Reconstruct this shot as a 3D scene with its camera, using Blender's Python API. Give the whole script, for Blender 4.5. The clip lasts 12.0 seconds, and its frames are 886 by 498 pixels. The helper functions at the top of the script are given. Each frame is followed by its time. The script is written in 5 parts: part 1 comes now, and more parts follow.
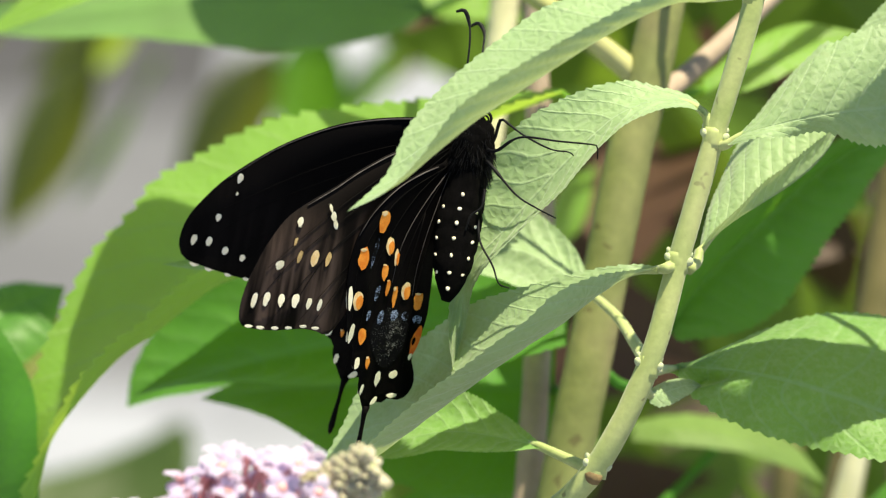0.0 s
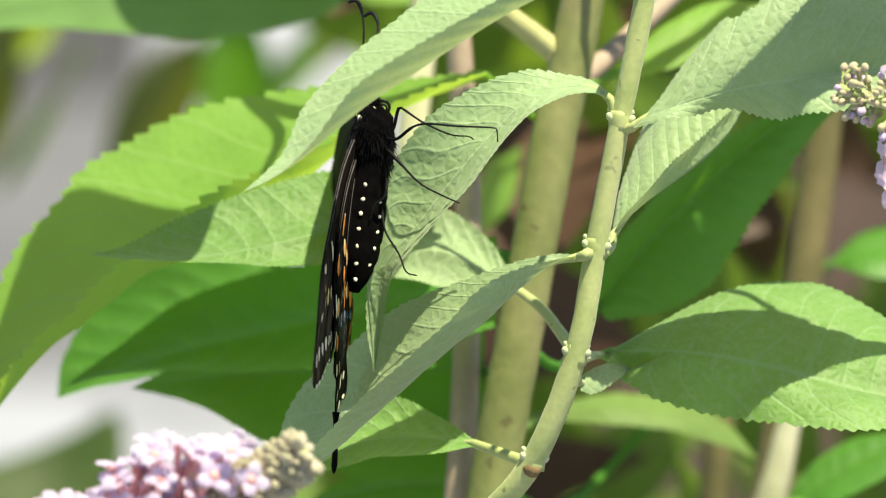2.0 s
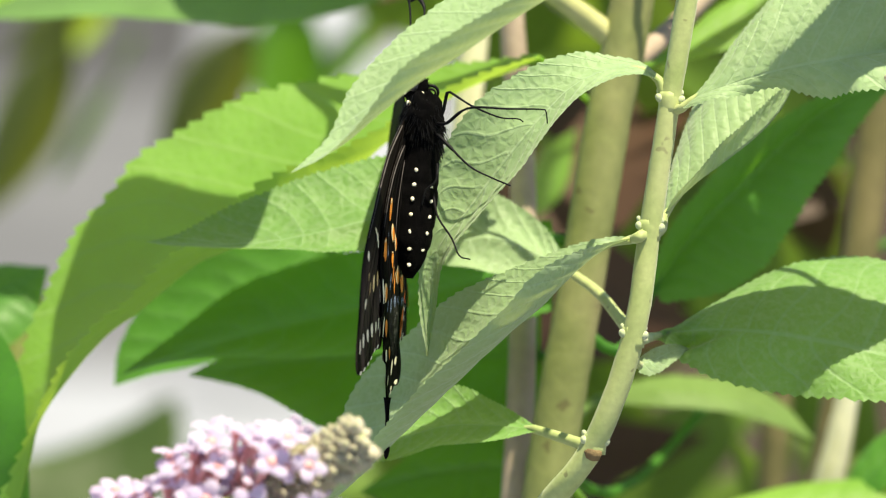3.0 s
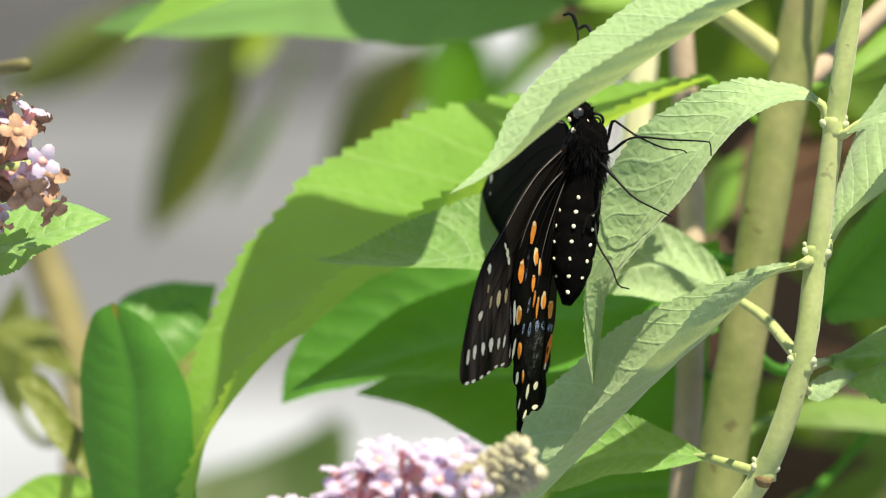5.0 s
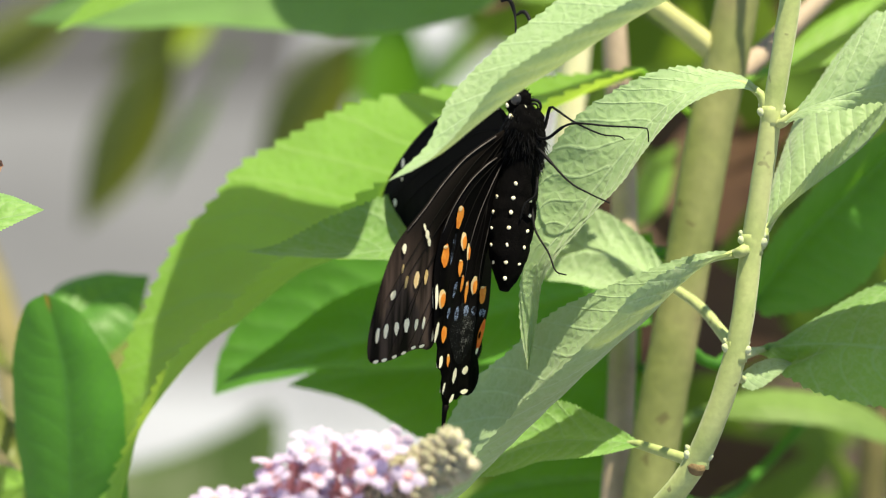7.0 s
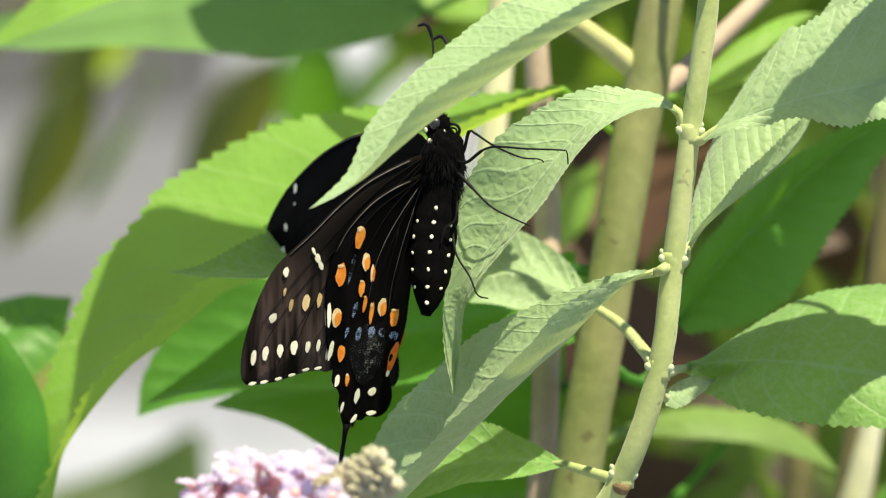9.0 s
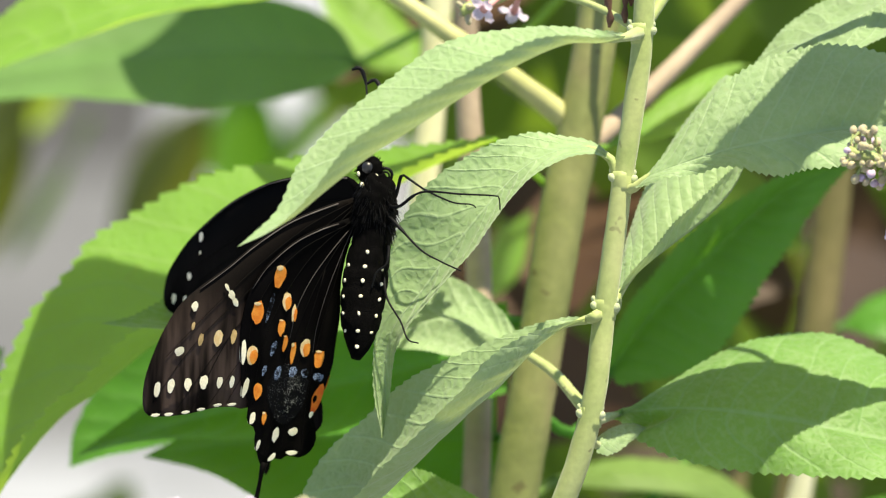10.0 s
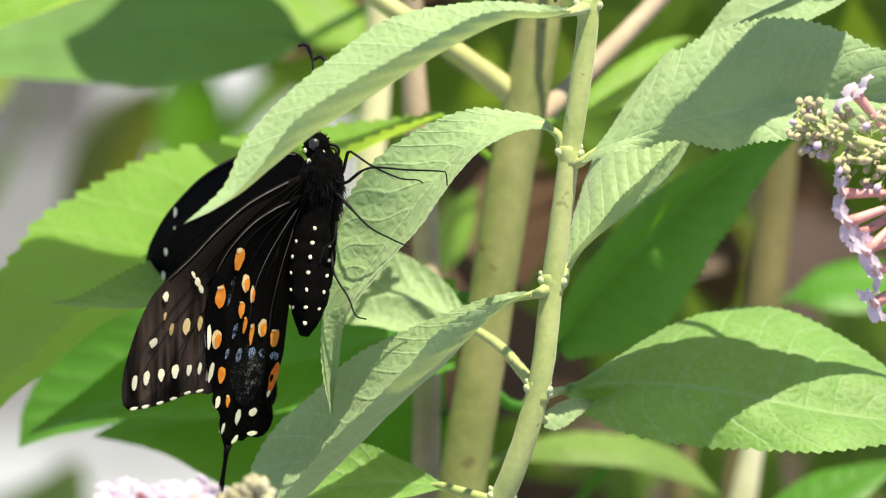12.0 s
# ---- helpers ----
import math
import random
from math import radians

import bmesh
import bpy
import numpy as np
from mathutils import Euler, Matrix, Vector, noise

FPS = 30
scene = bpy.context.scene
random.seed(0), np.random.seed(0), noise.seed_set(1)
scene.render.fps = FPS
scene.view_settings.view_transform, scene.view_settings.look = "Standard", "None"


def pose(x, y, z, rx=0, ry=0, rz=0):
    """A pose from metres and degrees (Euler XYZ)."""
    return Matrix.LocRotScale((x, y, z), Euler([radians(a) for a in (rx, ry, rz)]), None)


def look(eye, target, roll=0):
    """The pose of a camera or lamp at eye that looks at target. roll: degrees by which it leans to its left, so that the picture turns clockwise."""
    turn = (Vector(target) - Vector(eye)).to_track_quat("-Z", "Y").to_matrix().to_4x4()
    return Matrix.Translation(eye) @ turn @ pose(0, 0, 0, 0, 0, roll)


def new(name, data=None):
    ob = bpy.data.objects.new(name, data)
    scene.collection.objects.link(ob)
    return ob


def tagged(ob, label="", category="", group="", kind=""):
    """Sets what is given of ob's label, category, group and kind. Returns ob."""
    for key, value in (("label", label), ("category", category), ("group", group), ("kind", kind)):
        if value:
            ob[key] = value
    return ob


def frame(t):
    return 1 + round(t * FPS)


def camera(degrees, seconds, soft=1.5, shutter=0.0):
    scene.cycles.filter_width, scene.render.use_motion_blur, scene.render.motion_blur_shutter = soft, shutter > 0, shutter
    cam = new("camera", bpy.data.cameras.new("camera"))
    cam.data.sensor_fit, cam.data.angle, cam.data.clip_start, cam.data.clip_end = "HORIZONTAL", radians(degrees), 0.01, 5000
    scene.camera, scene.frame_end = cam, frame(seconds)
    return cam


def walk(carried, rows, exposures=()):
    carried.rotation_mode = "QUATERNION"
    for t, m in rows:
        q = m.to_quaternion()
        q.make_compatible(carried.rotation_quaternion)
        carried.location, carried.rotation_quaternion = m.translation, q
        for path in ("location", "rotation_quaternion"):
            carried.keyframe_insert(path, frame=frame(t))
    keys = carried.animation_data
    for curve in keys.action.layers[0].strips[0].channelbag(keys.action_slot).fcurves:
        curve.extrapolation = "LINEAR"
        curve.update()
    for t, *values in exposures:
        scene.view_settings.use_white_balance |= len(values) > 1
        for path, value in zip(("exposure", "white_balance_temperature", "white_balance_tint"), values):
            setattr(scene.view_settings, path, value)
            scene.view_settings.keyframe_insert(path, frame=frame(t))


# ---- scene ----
TILT = 18.0          # the camera looks down by this much
REACH = 1.2          # metres from the lens to the butterfly
EYE_HEIGHT = 1.52

# VIEW: axes at the butterfly, x to the right, y up across the line of sight, z towards the lens
T = radians(TILT)
AHEAD = Vector((0, math.cos(T), -math.sin(T)))
UP = Vector((0, math.sin(T), math.cos(T)))
EYE = Vector((0, 0, EYE_HEIGHT))
HEART = EYE + AHEAD * REACH
VIEW = Matrix.Translation(HEART) @ Matrix((Vector((1, 0, 0)), UP, -AHEAD)).transposed().to_4x4()


def aim(x, y, roll):
    """The camera's pose when it looks at the point x, y (millimetres) of the butterfly's plane."""
    return look(EYE, VIEW @ Vector((x / 1000, y / 1000, 0)), roll)


cam = camera(6.36, 12.0, soft=1.2)
cam.data.dof.use_dof = True
cam.data.dof.focus_distance = REACH - 0.007
cam.data.dof.aperture_fstop = 21.0
walk(cam, [
    (0.0, aim(-9.08, 3.86, 1.45)),
    (0.5, aim(-6.80, 3.99, -0.25)),
    (1.0, aim(-9.77, 4.83, 0.58)),
    (1.5, aim(-3.19, 2.93, -0.04)),
    (2.0, aim(1.89, 1.58, 0.43)),
    (2.5, aim(2.08, -2.34, 0.87)),
    (2.7, aim(-1.44, -1.62, 0.24)),
    (4.3, aim(-12.19, 0.58, -0.87)),
    (4.5, aim(-15.02, 5.10, -0.09)),
    (5.0, aim(-31.72, 2.12, -0.36)),
    (5.5, aim(-31.04, 1.65, 0.13)),
    (6.0, aim(-24.48, -2.67, 0.09)),
    (6.5, aim(-22.99, -0.86, 0.05)),
    (7.0, aim(-21.58, 0.93, -0.04)),
    (7.2, aim(-21.16, -1.55, -0.29)),
    (8.8, aim(-11.52, -0.04, 0.02)),
    (9.0, aim(-10.02, 3.87, -0.24)),
    (9.5, aim(0.00, 0.00, 0.00)),
    (10.0, aim(0.27, 11.52, -0.08)),
    (10.5, aim(4.08, 14.93, -0.38)),
    (11.0, aim(6.23, 11.21, -0.23)),
    (11.5, aim(8.91, 7.45, -0.15)),
    (12.0, aim(8.18, 7.84, -0.57)),
], exposures=[(0.0, 0.58), (12.0, 0.58)])

# ---- light ----
SUN_TO = (Vector((1, 0, 0)) * 0.24 + UP * 0.90 - AHEAD * 0.31).normalized()
world = bpy.data.worlds.new("world")
scene.world = world
world.use_nodes = True
wn = world.node_tree
sky = wn.nodes.new("ShaderNodeTexSky")
sky.sky_type = "NISHITA"
sky.sun_disc = False
sky.sun_elevation = math.asin(SUN_TO.z)
sky.sun_rotation = math.atan2(SUN_TO.x, SUN_TO.y)
wn.links.new(sky.outputs[0], wn.nodes["Background"].inputs[0])
wn.nodes["Background"].inputs[1].default_value = 0.112
sun = new("sun", bpy.data.lights.new("sun", "SUN"))
sun.data.energy = 7.0
sun.data.angle = radians(0.53)
sun.data.color = (1.0, 0.90, 0.65)
sun.matrix_world = look(SUN_TO * 10, (0, 0, 0))


# ---- materials ----
class Net:
    """A short hand for a node tree."""

    def __init__(self, name):
        self.mat = bpy.data.materials.new(name)
        self.mat.use_nodes = True
        self.tree = self.mat.node_tree
        self.bsdf = self.tree.nodes["Principled BSDF"]
        self.out = self.tree.nodes["Material Output"]

    def put(self, kind, ins=None, **props):
        node = self.tree.nodes.new("ShaderNode" + kind)
        if "operation" in props:
            node.operation = props["operation"]
        if "data_type" in props:
            node.data_type = props["data_type"]
        if "blend_type" in props:
            node.blend_type = props["blend_type"]
        if "interpolation_type" in props:
            node.interpolation_type = props["interpolation_type"]
        if "feature" in props:
            node.feature = props["feature"]
        for k, v in (ins or {}).items():
            if isinstance(v, bpy.types.NodeSocket):
                self.tree.links.new(v, node.inputs[k])
            else:
                node.inputs[k].default_value = v
        return node

    def math(self, op, a, b=0.0, c=0.0):
        return self.put("Math", {0: a, 1: b, 2: c}, operation=op).outputs[0]

    def mix(self, f, a, b, blend="MIX"):
        n = self.put("Mix", {0: f}, data_type="RGBA", blend_type=blend)
        for k, v in ((6, a), (7, b)):
            if isinstance(v, bpy.types.NodeSocket):
                self.tree.links.new(v, n.inputs[k])
            else:
                n.inputs[k].default_value = (*v, 1)
        return n.outputs[2]

    def noise(self, scale, detail=3.0, rough=0.55, coord=None):
        return self.put("TexNoise", {"Vector": coord or self.coord(), "Scale": scale, "Detail": detail, "Roughness": rough}).outputs[0]

    def coord(self, which="Object"):
        return self.put("TexCoord").outputs[which]

    def ramp(self, f, lo, hi, a=0.0, b=1.0):
        return self.put("MapRange", {0: f, 1: lo, 2: hi, 3: a, 4: b}, interpolation_type="SMOOTHSTEP").outputs[0]

    def bump(self, height, strength, dist):
        return self.put("Bump", {"Height": height, "Strength": strength, "Distance": dist}).outputs[0]

    def wire(self, a, node, key):
        self.tree.links.new(a, node.inputs[key])


def leaf_material(name, base, vein, glow, through_part=0.4, veins=11, rough=0.5, relief=1.0, fuzz=0.0, withered=0.0, tip=None):
    n = Net(name)
    uv = n.put("SeparateXYZ", {0: n.coord("UV")})
    u, v = uv.outputs[0], n.math("MULTIPLY_ADD", uv.outputs[1], 2.0, -1.0)
    side = n.math("ABSOLUTE", v)
    wob = n.noise(90.0, 3.0)
    f = n.math("FRACT", n.math("MULTIPLY", u, float(veins)))
    line = n.ramp(n.math("ABSOLUTE", n.math("SUBTRACT", f, 0.5)), 0.085, 0.015)
    rib = n.ramp(side, 0.045, 0.01)
    bent = n.put("VectorMath", {0: n.coord(), 1: n.put("VectorMath", {0: n.put("TexNoise", {"Vector": n.coord(), "Scale": 700.0, "Detail": 2.0}).outputs[1], 1: (0.0007, 0.0007, 0.0007)}, operation="MULTIPLY").outputs[0]}, operation="ADD").outputs[0]
    net_tex = n.put("TexVoronoi", {"Vector": bent, "Scale": 620.0}, feature="DISTANCE_TO_EDGE").outputs[0]
    mesh = n.ramp(net_tex, 0.16, 0.0)
    pillow = n.ramp(net_tex, 0.0, 0.42)
    ribs = n.math("MAXIMUM", n.math("MULTIPLY", line, 0.7), rib)
    lines = n.math("MAXIMUM", ribs, n.math("MULTIPLY", mesh, 0.34))
    big, fine = n.noise(55.0, 4.0), n.noise(900.0, 3.0)
    info = n.put("ObjectInfo").outputs["Random"]
    tone = n.math("ADD", n.math("MULTIPLY_ADD", big, 0.95, 0.46), n.math("MULTIPLY_ADD", info, 0.16, -0.08))
    col = n.mix(1.0, base, n.put("CombineXYZ", {0: tone, 1: tone, 2: tone}).outputs[0], "MULTIPLY")
    col = n.mix(n.math("MULTIPLY", lines, 0.8), col, vein)
    spots = n.ramp(n.noise(130.0, 2.0), 0.72, 0.78)
    col = n.mix(n.math("MULTIPLY", spots, 0.22), col, (0.22, 0.16, 0.05))
    if fuzz:
        col = n.mix(n.math("MULTIPLY", n.ramp(fine, 0.42, 0.7), fuzz), col, (0.5, 0.56, 0.42))
    if tip:
        col = n.mix(n.ramp(n.math("MULTIPLY_ADD", wob, 0.1, u), 0.97, 1.05), col, tip)
    if withered:
        dead = n.math("LESS_THAN", n.put("NewGeometry").outputs["Random Per Island"], withered)
        col = n.mix(dead, col, (0.09, 0.05, 0.032))
        glow = n.mix(dead, glow, (0.10, 0.055, 0.03))
    n.wire(col, n.bsdf, "Base Color")
    n.bsdf.inputs["Roughness"].default_value = rough
    n.bsdf.inputs["Specular IOR Level"].default_value = 0.35
    n.bsdf.inputs["Sheen Weight"].default_value = 2.0 * fuzz
    height = n.math("SUBTRACT", n.math("MULTIPLY_ADD", fine, 0.15, n.math("MULTIPLY", pillow, 0.48)), n.math("MULTIPLY", ribs, 0.45))
    nor = n.bump(height, 0.7 * relief, 0.00022)
    n.wire(nor, n.bsdf, "Normal")
    trans = n.put("BsdfTranslucent", {"Color": n.mix(n.math("MULTIPLY", lines, 0.4), glow, base)})
    both = n.put("MixShader", {0: through_part, 1: n.bsdf.outputs[0], 2: trans.outputs[0]})
    n.wire(both.outputs[0], n.out, "Surface")
    n.mat["veins"] = veins
    return n.mat


def plain_material(name, a, b, scale, rough=0.6, bump=0.3, dist=0.0003, metal=0.0, sheen=0.0, fine=None, island=0.0, spec=0.4, speck=None):
    n = Net(name)
    f = n.ramp(n.noise(scale, 4.0), 0.3, 0.7)
    g = n.noise(fine or scale * 9, 3.0)
    col = n.mix(f, a, b)
    tone = n.math("MULTIPLY_ADD", g, 0.5, 0.75)
    if island:
        r = n.put("NewGeometry").outputs["Random Per Island"]
        tone = n.math("MULTIPLY", tone, n.math("MULTIPLY_ADD", r, island, 1 - island / 2))
    col = n.mix(1.0, col, n.put("CombineXYZ", {0: tone, 1: tone, 2: tone}).outputs[0], "MULTIPLY")
    if speck:
        col = n.mix(n.math("MULTIPLY", n.ramp(n.noise(330.0, 2.0), 0.68, 0.74), 0.6), col, (0.07, 0.05, 0.02))
        col = n.mix(n.math("MULTIPLY", n.ramp(n.noise(35.0, 3.0), 0.5, 0.75), 0.45), col, speck)
    n.wire(col, n.bsdf, "Base Color")
    n.wire(n.math("MULTIPLY_ADD", g, 0.2, rough - 0.1), n.bsdf, "Roughness")
    n.bsdf.inputs["Metallic"].default_value = metal
    n.bsdf.inputs["Specular IOR Level"].default_value = spec
    n.bsdf.inputs["Sheen Weight"].default_value = sheen
    n.wire(n.bump(g, bump, dist), n.bsdf, "Normal")
    return n.mat


LEAF_NEAR = leaf_material("felted_leaf", (0.255, 0.385, 0.18), (0.35, 0.48, 0.26), (0.48, 0.58, 0.15), 0.30, 13, 0.55, 1.2, 0.14)
LEAF_MID = leaf_material("green_felted_leaf", (0.138, 0.30, 0.058), (0.24, 0.40, 0.15), (0.38, 0.60, 0.05), 0.38, 12, 0.55, 1.1, 0.13)
LEAF_FRESH = leaf_material("fresh_leaf", (0.17, 0.365, 0.05), (0.30, 0.48, 0.13), (0.55, 0.76, 0.08), 0.48, 12, 0.5, 0.6)
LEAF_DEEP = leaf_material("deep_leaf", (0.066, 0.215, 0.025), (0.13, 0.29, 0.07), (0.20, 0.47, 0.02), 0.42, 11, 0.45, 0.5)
LEAF_TIPPED = leaf_material("red_tipped_leaf", (0.066, 0.215, 0.025), (0.09, 0.25, 0.045), (0.20, 0.47, 0.02), 0.42, 10, 0.45, 0.4, tip=(0.38, 0.15, 0.03))
LEAF_BLUE = leaf_material("grey_green_leaf", (0.14, 0.275, 0.08), (0.15, 0.285, 0.085), (0.26, 0.48, 0.08), 0.45, 11, 0.55, 0.25)
LEAF_OLIVE = leaf_material("olive_leaf", (0.12, 0.15, 0.022), (0.16, 0.19, 0.05), (0.26, 0.31, 0.03), 0.3, 10, 0.5, 0.5)
LEAF_DARK = leaf_material("dark_leaf", (0.045, 0.085, 0.016), (0.06, 0.10, 0.03), (0.11, 0.17, 0.02), 0.3, 8, 0.5, 0.4)
LEAF_PALE = leaf_material("pale_leaf", (0.145, 0.245, 0.055), (0.20, 0.30, 0.09), (0.26, 0.42, 0.07), 0.35, 10, 0.6, 0.6)
STEM_GREEN = plain_material("young_stem", (0.28, 0.35, 0.115), (0.37, 0.42, 0.165), 120, 0.6, 0.2, 0.0002, sheen=0.2, speck=(0.42, 0.44, 0.22))
STEM_OLD = plain_material("stalk_bark", (0.155, 0.18, 0.055), (0.235, 0.25, 0.095), 60, 0.6, 0.35, speck=(0.30, 0.22, 0.14))
STEM_PINK = plain_material("pinkish_stalk", (0.30, 0.23, 0.17), (0.40, 0.32, 0.24), 60, 0.65, 0.35)
STEM_CREAM = plain_material("cream_branch", (0.36, 0.38, 0.14), (0.48, 0.47, 0.22), 50, 0.6, 0.3)
STEM_STRAW = plain_material("straw_stalk", (0.60, 0.58, 0.34), (0.72, 0.70, 0.48), 50, 0.6, 0.3)
STEM_BROWN = plain_material("brown_stalk", (0.12, 0.11, 0.035), (0.18, 0.15, 0.06), 50, 0.65, 0.3)
SCAR = plain_material("leaf_scar", (0.07, 0.045, 0.02), (0.17, 0.12, 0.05), 300, 0.8, 0.6)
BUD = plain_material("flower_bud", (0.30, 0.30, 0.16), (0.50, 0.43, 0.34), 300, 0.7, 0.4, sheen=0.3)
PETAL = plain_material("lilac_petal", (0.62, 0.555, 0.78), (0.79, 0.735, 0.91), 200, 0.55, 0.2, sheen=0.2)
petal_light = PETAL.node_tree.nodes.new("ShaderNodeBsdfTranslucent")
petal_light.inputs[0].default_value = (0.76, 0.64, 0.80, 1)
petal_mix = PETAL.node_tree.nodes.new("ShaderNodeMixShader")
petal_mix.inputs[0].default_value = 0.52
PETAL.node_tree.links.new(PETAL.node_tree.nodes["Principled BSDF"].outputs[0], petal_mix.inputs[1])
PETAL.node_tree.links.new(petal_light.outputs[0], petal_mix.inputs[2])
PETAL.node_tree.links.new(petal_mix.outputs[0], PETAL.node_tree.nodes["Material Output"].inputs["Surface"])
TUBE = plain_material("corolla_tube", (0.60, 0.26, 0.23), (0.66, 0.41, 0.42), 200, 0.55, 0.2)
BUD_PALE = plain_material("round_bud", (0.36, 0.33, 0.17), (0.50, 0.41, 0.31), 300, 0.6, 0.3, sheen=0.3)
BUD_LILAC = plain_material("lilac_bud", (0.44, 0.34, 0.50), (0.56, 0.44, 0.60), 300, 0.6, 0.3, sheen=0.3)
AXIL = plain_material("felted_axil_bud", (0.33, 0.39, 0.21), (0.42, 0.47, 0.28), 300, 0.7, 0.3, sheen=0.3)
DRY = plain_material("withered_floret", (0.10, 0.05, 0.035), (0.20, 0.11, 0.07), 200, 0.85, 0.6)
WILTED = plain_material("wilted_floret", (0.24, 0.13, 0.08), (0.46, 0.30, 0.20), 250, 0.8, 0.5)
PAVING = plain_material("grey_paving", (0.086, 0.089, 0.099), (0.119, 0.123, 0.136), 5, 0.85, 0.4, 0.002, fine=150)
CONCRETE = plain_material("pale_concrete", (0.205, 0.217, 0.25), (0.265, 0.28, 0.32), 6, 0.85, 0.4, 0.002, fine=150)
ASPHALT = plain_material("dark_asphalt", (0.028, 0.028, 0.031), (0.045, 0.045, 0.049), 8, 0.9, 0.5, 0.002, fine=200)
MULCH = plain_material("bark_mulch", (0.022, 0.014, 0.010), (0.055, 0.034, 0.024), 30, 0.95, 0.8, 0.01, island=0.8)
FAR_LEAF = leaf_material("shaded_leaf", (0.095, 0.18, 0.02), (0.12, 0.20, 0.028), (0.27, 0.43, 0.03), 0.42, 9, 0.5, 0.4, 0.0, 0.26)


def wing_material(name, a, b, rough):
    n = Net(name)
    uv = n.put("SeparateXYZ", {0: n.coord("UV")})
    scales = n.noise(2600.0, 2.0)
    streak = n.put("TexNoise", {"Vector": n.put("Mapping", {0: n.coord(), "Scale": (1.0, 0.12, 1.0)}).outputs[0], "Scale": 420.0, "Detail": 3.0}).outputs[0]
    # streaks of the second colour set in further back along the body
    rearward = n.ramp(n.put("SeparateXYZ", {0: n.coord()}).outputs[1], -0.008, -0.019)
    n.wire(n.mix(n.math("MULTIPLY", n.ramp(streak, 0.35, 0.7), rearward), a, b), n.bsdf, "Base Color")
    n.bsdf.inputs["Roughness"].default_value = rough
    n.bsdf.inputs["Specular IOR Level"].default_value = 0.03
    n.wire(n.bump(scales, 0.35, 0.00006), n.bsdf, "Normal")
    return n.mat


WING = wing_material("black_wing", (0.0016, 0.0014, 0.0016), (0.005, 0.0042, 0.0042), 0.6)
WING_BROWN = wing_material("brown_black_wing", (0.005, 0.004, 0.0036), (0.072, 0.051, 0.043), 0.6)
VEIN = plain_material("wing_vein", (0.004, 0.004, 0.004), (0.007, 0.006, 0.006), 300, 0.6, 0.1, spec=0.02)
COSTA = plain_material("pale_wing_vein", (0.045, 0.04, 0.04), (0.10, 0.09, 0.09), 300, 0.6, 0.1, spec=0.1)
CREAM = plain_material("cream_scales", (0.80, 0.74, 0.52), (0.88, 0.84, 0.68), 500, 0.6, 0.2)
ORANGE = plain_material("orange_scales", (0.72, 0.19, 0.01), (0.85, 0.33, 0.04), 700, 0.6, 0.3)
RED_ORANGE = plain_material("red_orange_scales", (0.75, 0.12, 0.01), (0.85, 0.25, 0.02), 700, 0.6, 0.3)
PALE_ORANGE = plain_material("pale_orange_scales", (0.74, 0.50, 0.20), (0.82, 0.68, 0.42), 900, 0.6, 0.3)
TAN = plain_material("tan_scales", (0.42, 0.27, 0.10), (0.62, 0.45, 0.2), 700, 0.6, 0.3)


def dusted_material(name, tint, low, high):
    """Single pale scales strewn over black ones."""
    n = Net(name)
    f = n.ramp(n.noise(5200.0, 3.0), low, high)
    g = n.ramp(n.noise(800.0, 3.0), 0.40, 0.62)
    n.wire(n.mix(n.math("MULTIPLY", f, g), (0.004, 0.004, 0.005), tint), n.bsdf, "Base Color")
    n.bsdf.inputs["Specular IOR Level"].default_value = 0.03
    return n.mat


BLUE = dusted_material("blue_scales", (0.36, 0.46, 0.70), 0.40, 0.62)
DUST = dusted_material("grey_dusted_scales", (0.24, 0.24, 0.23), 0.50, 0.68)
DUST_THIN = dusted_material("thin_dusted_scales", (0.18, 0.18, 0.18), 0.58, 0.72)
FUR = plain_material("black_fur", (0.0014, 0.0014, 0.0016), (0.004, 0.0036, 0.004), 800, 0.9, 1.0, 0.0006, spec=0.05)
HAIR = plain_material("dark_hair", (0.0025, 0.0025, 0.003), (0.008, 0.0075, 0.008), 900, 0.5, 0.1, spec=0.15)
CHITIN = plain_material("black_chitin", (0.004, 0.004, 0.005), (0.010, 0.010, 0.011), 600, 0.5, 0.2, spec=0.1)
EYE_GLOSS = plain_material("dark_eye", (0.008, 0.008, 0.009), (0.018, 0.018, 0.02), 900, 0.38, 0.05, spec=0.6)


# ---- helpers of this scene ----
def mm(p):
    return Vector(p) / 1000


def thing(name, pivot, label, category, group=""):
    """An empty at a pivot (millimetres in VIEW) that carries parts."""
    ob = new(name)
    ob.empty_display_size = 0.005
    ob.matrix_world = VIEW @ Matrix.Translation(mm(pivot))
    ob["pivot"] = [float(c) for c in pivot]
    return tagged(ob, label, category, group)


def part(name, bm, material, parent, label="", smooth=True, at_pose=None):
    me = bpy.data.meshes.new(name)
    bm.to_mesh(me)
    bm.free()
    for p in me.polygons:
        p.use_smooth = smooth
    for m in material if isinstance(material, (list, tuple)) else (material,):
        me.materials.append(m)
    return place(name, me, parent, label, at_pose)


def place(name, me, parent, label="", at_pose=None):
    ob = new(name, me)
    ob.parent = parent
    if at_pose is not None:
        ob.matrix_basis = at_pose
    return tagged(ob, label)


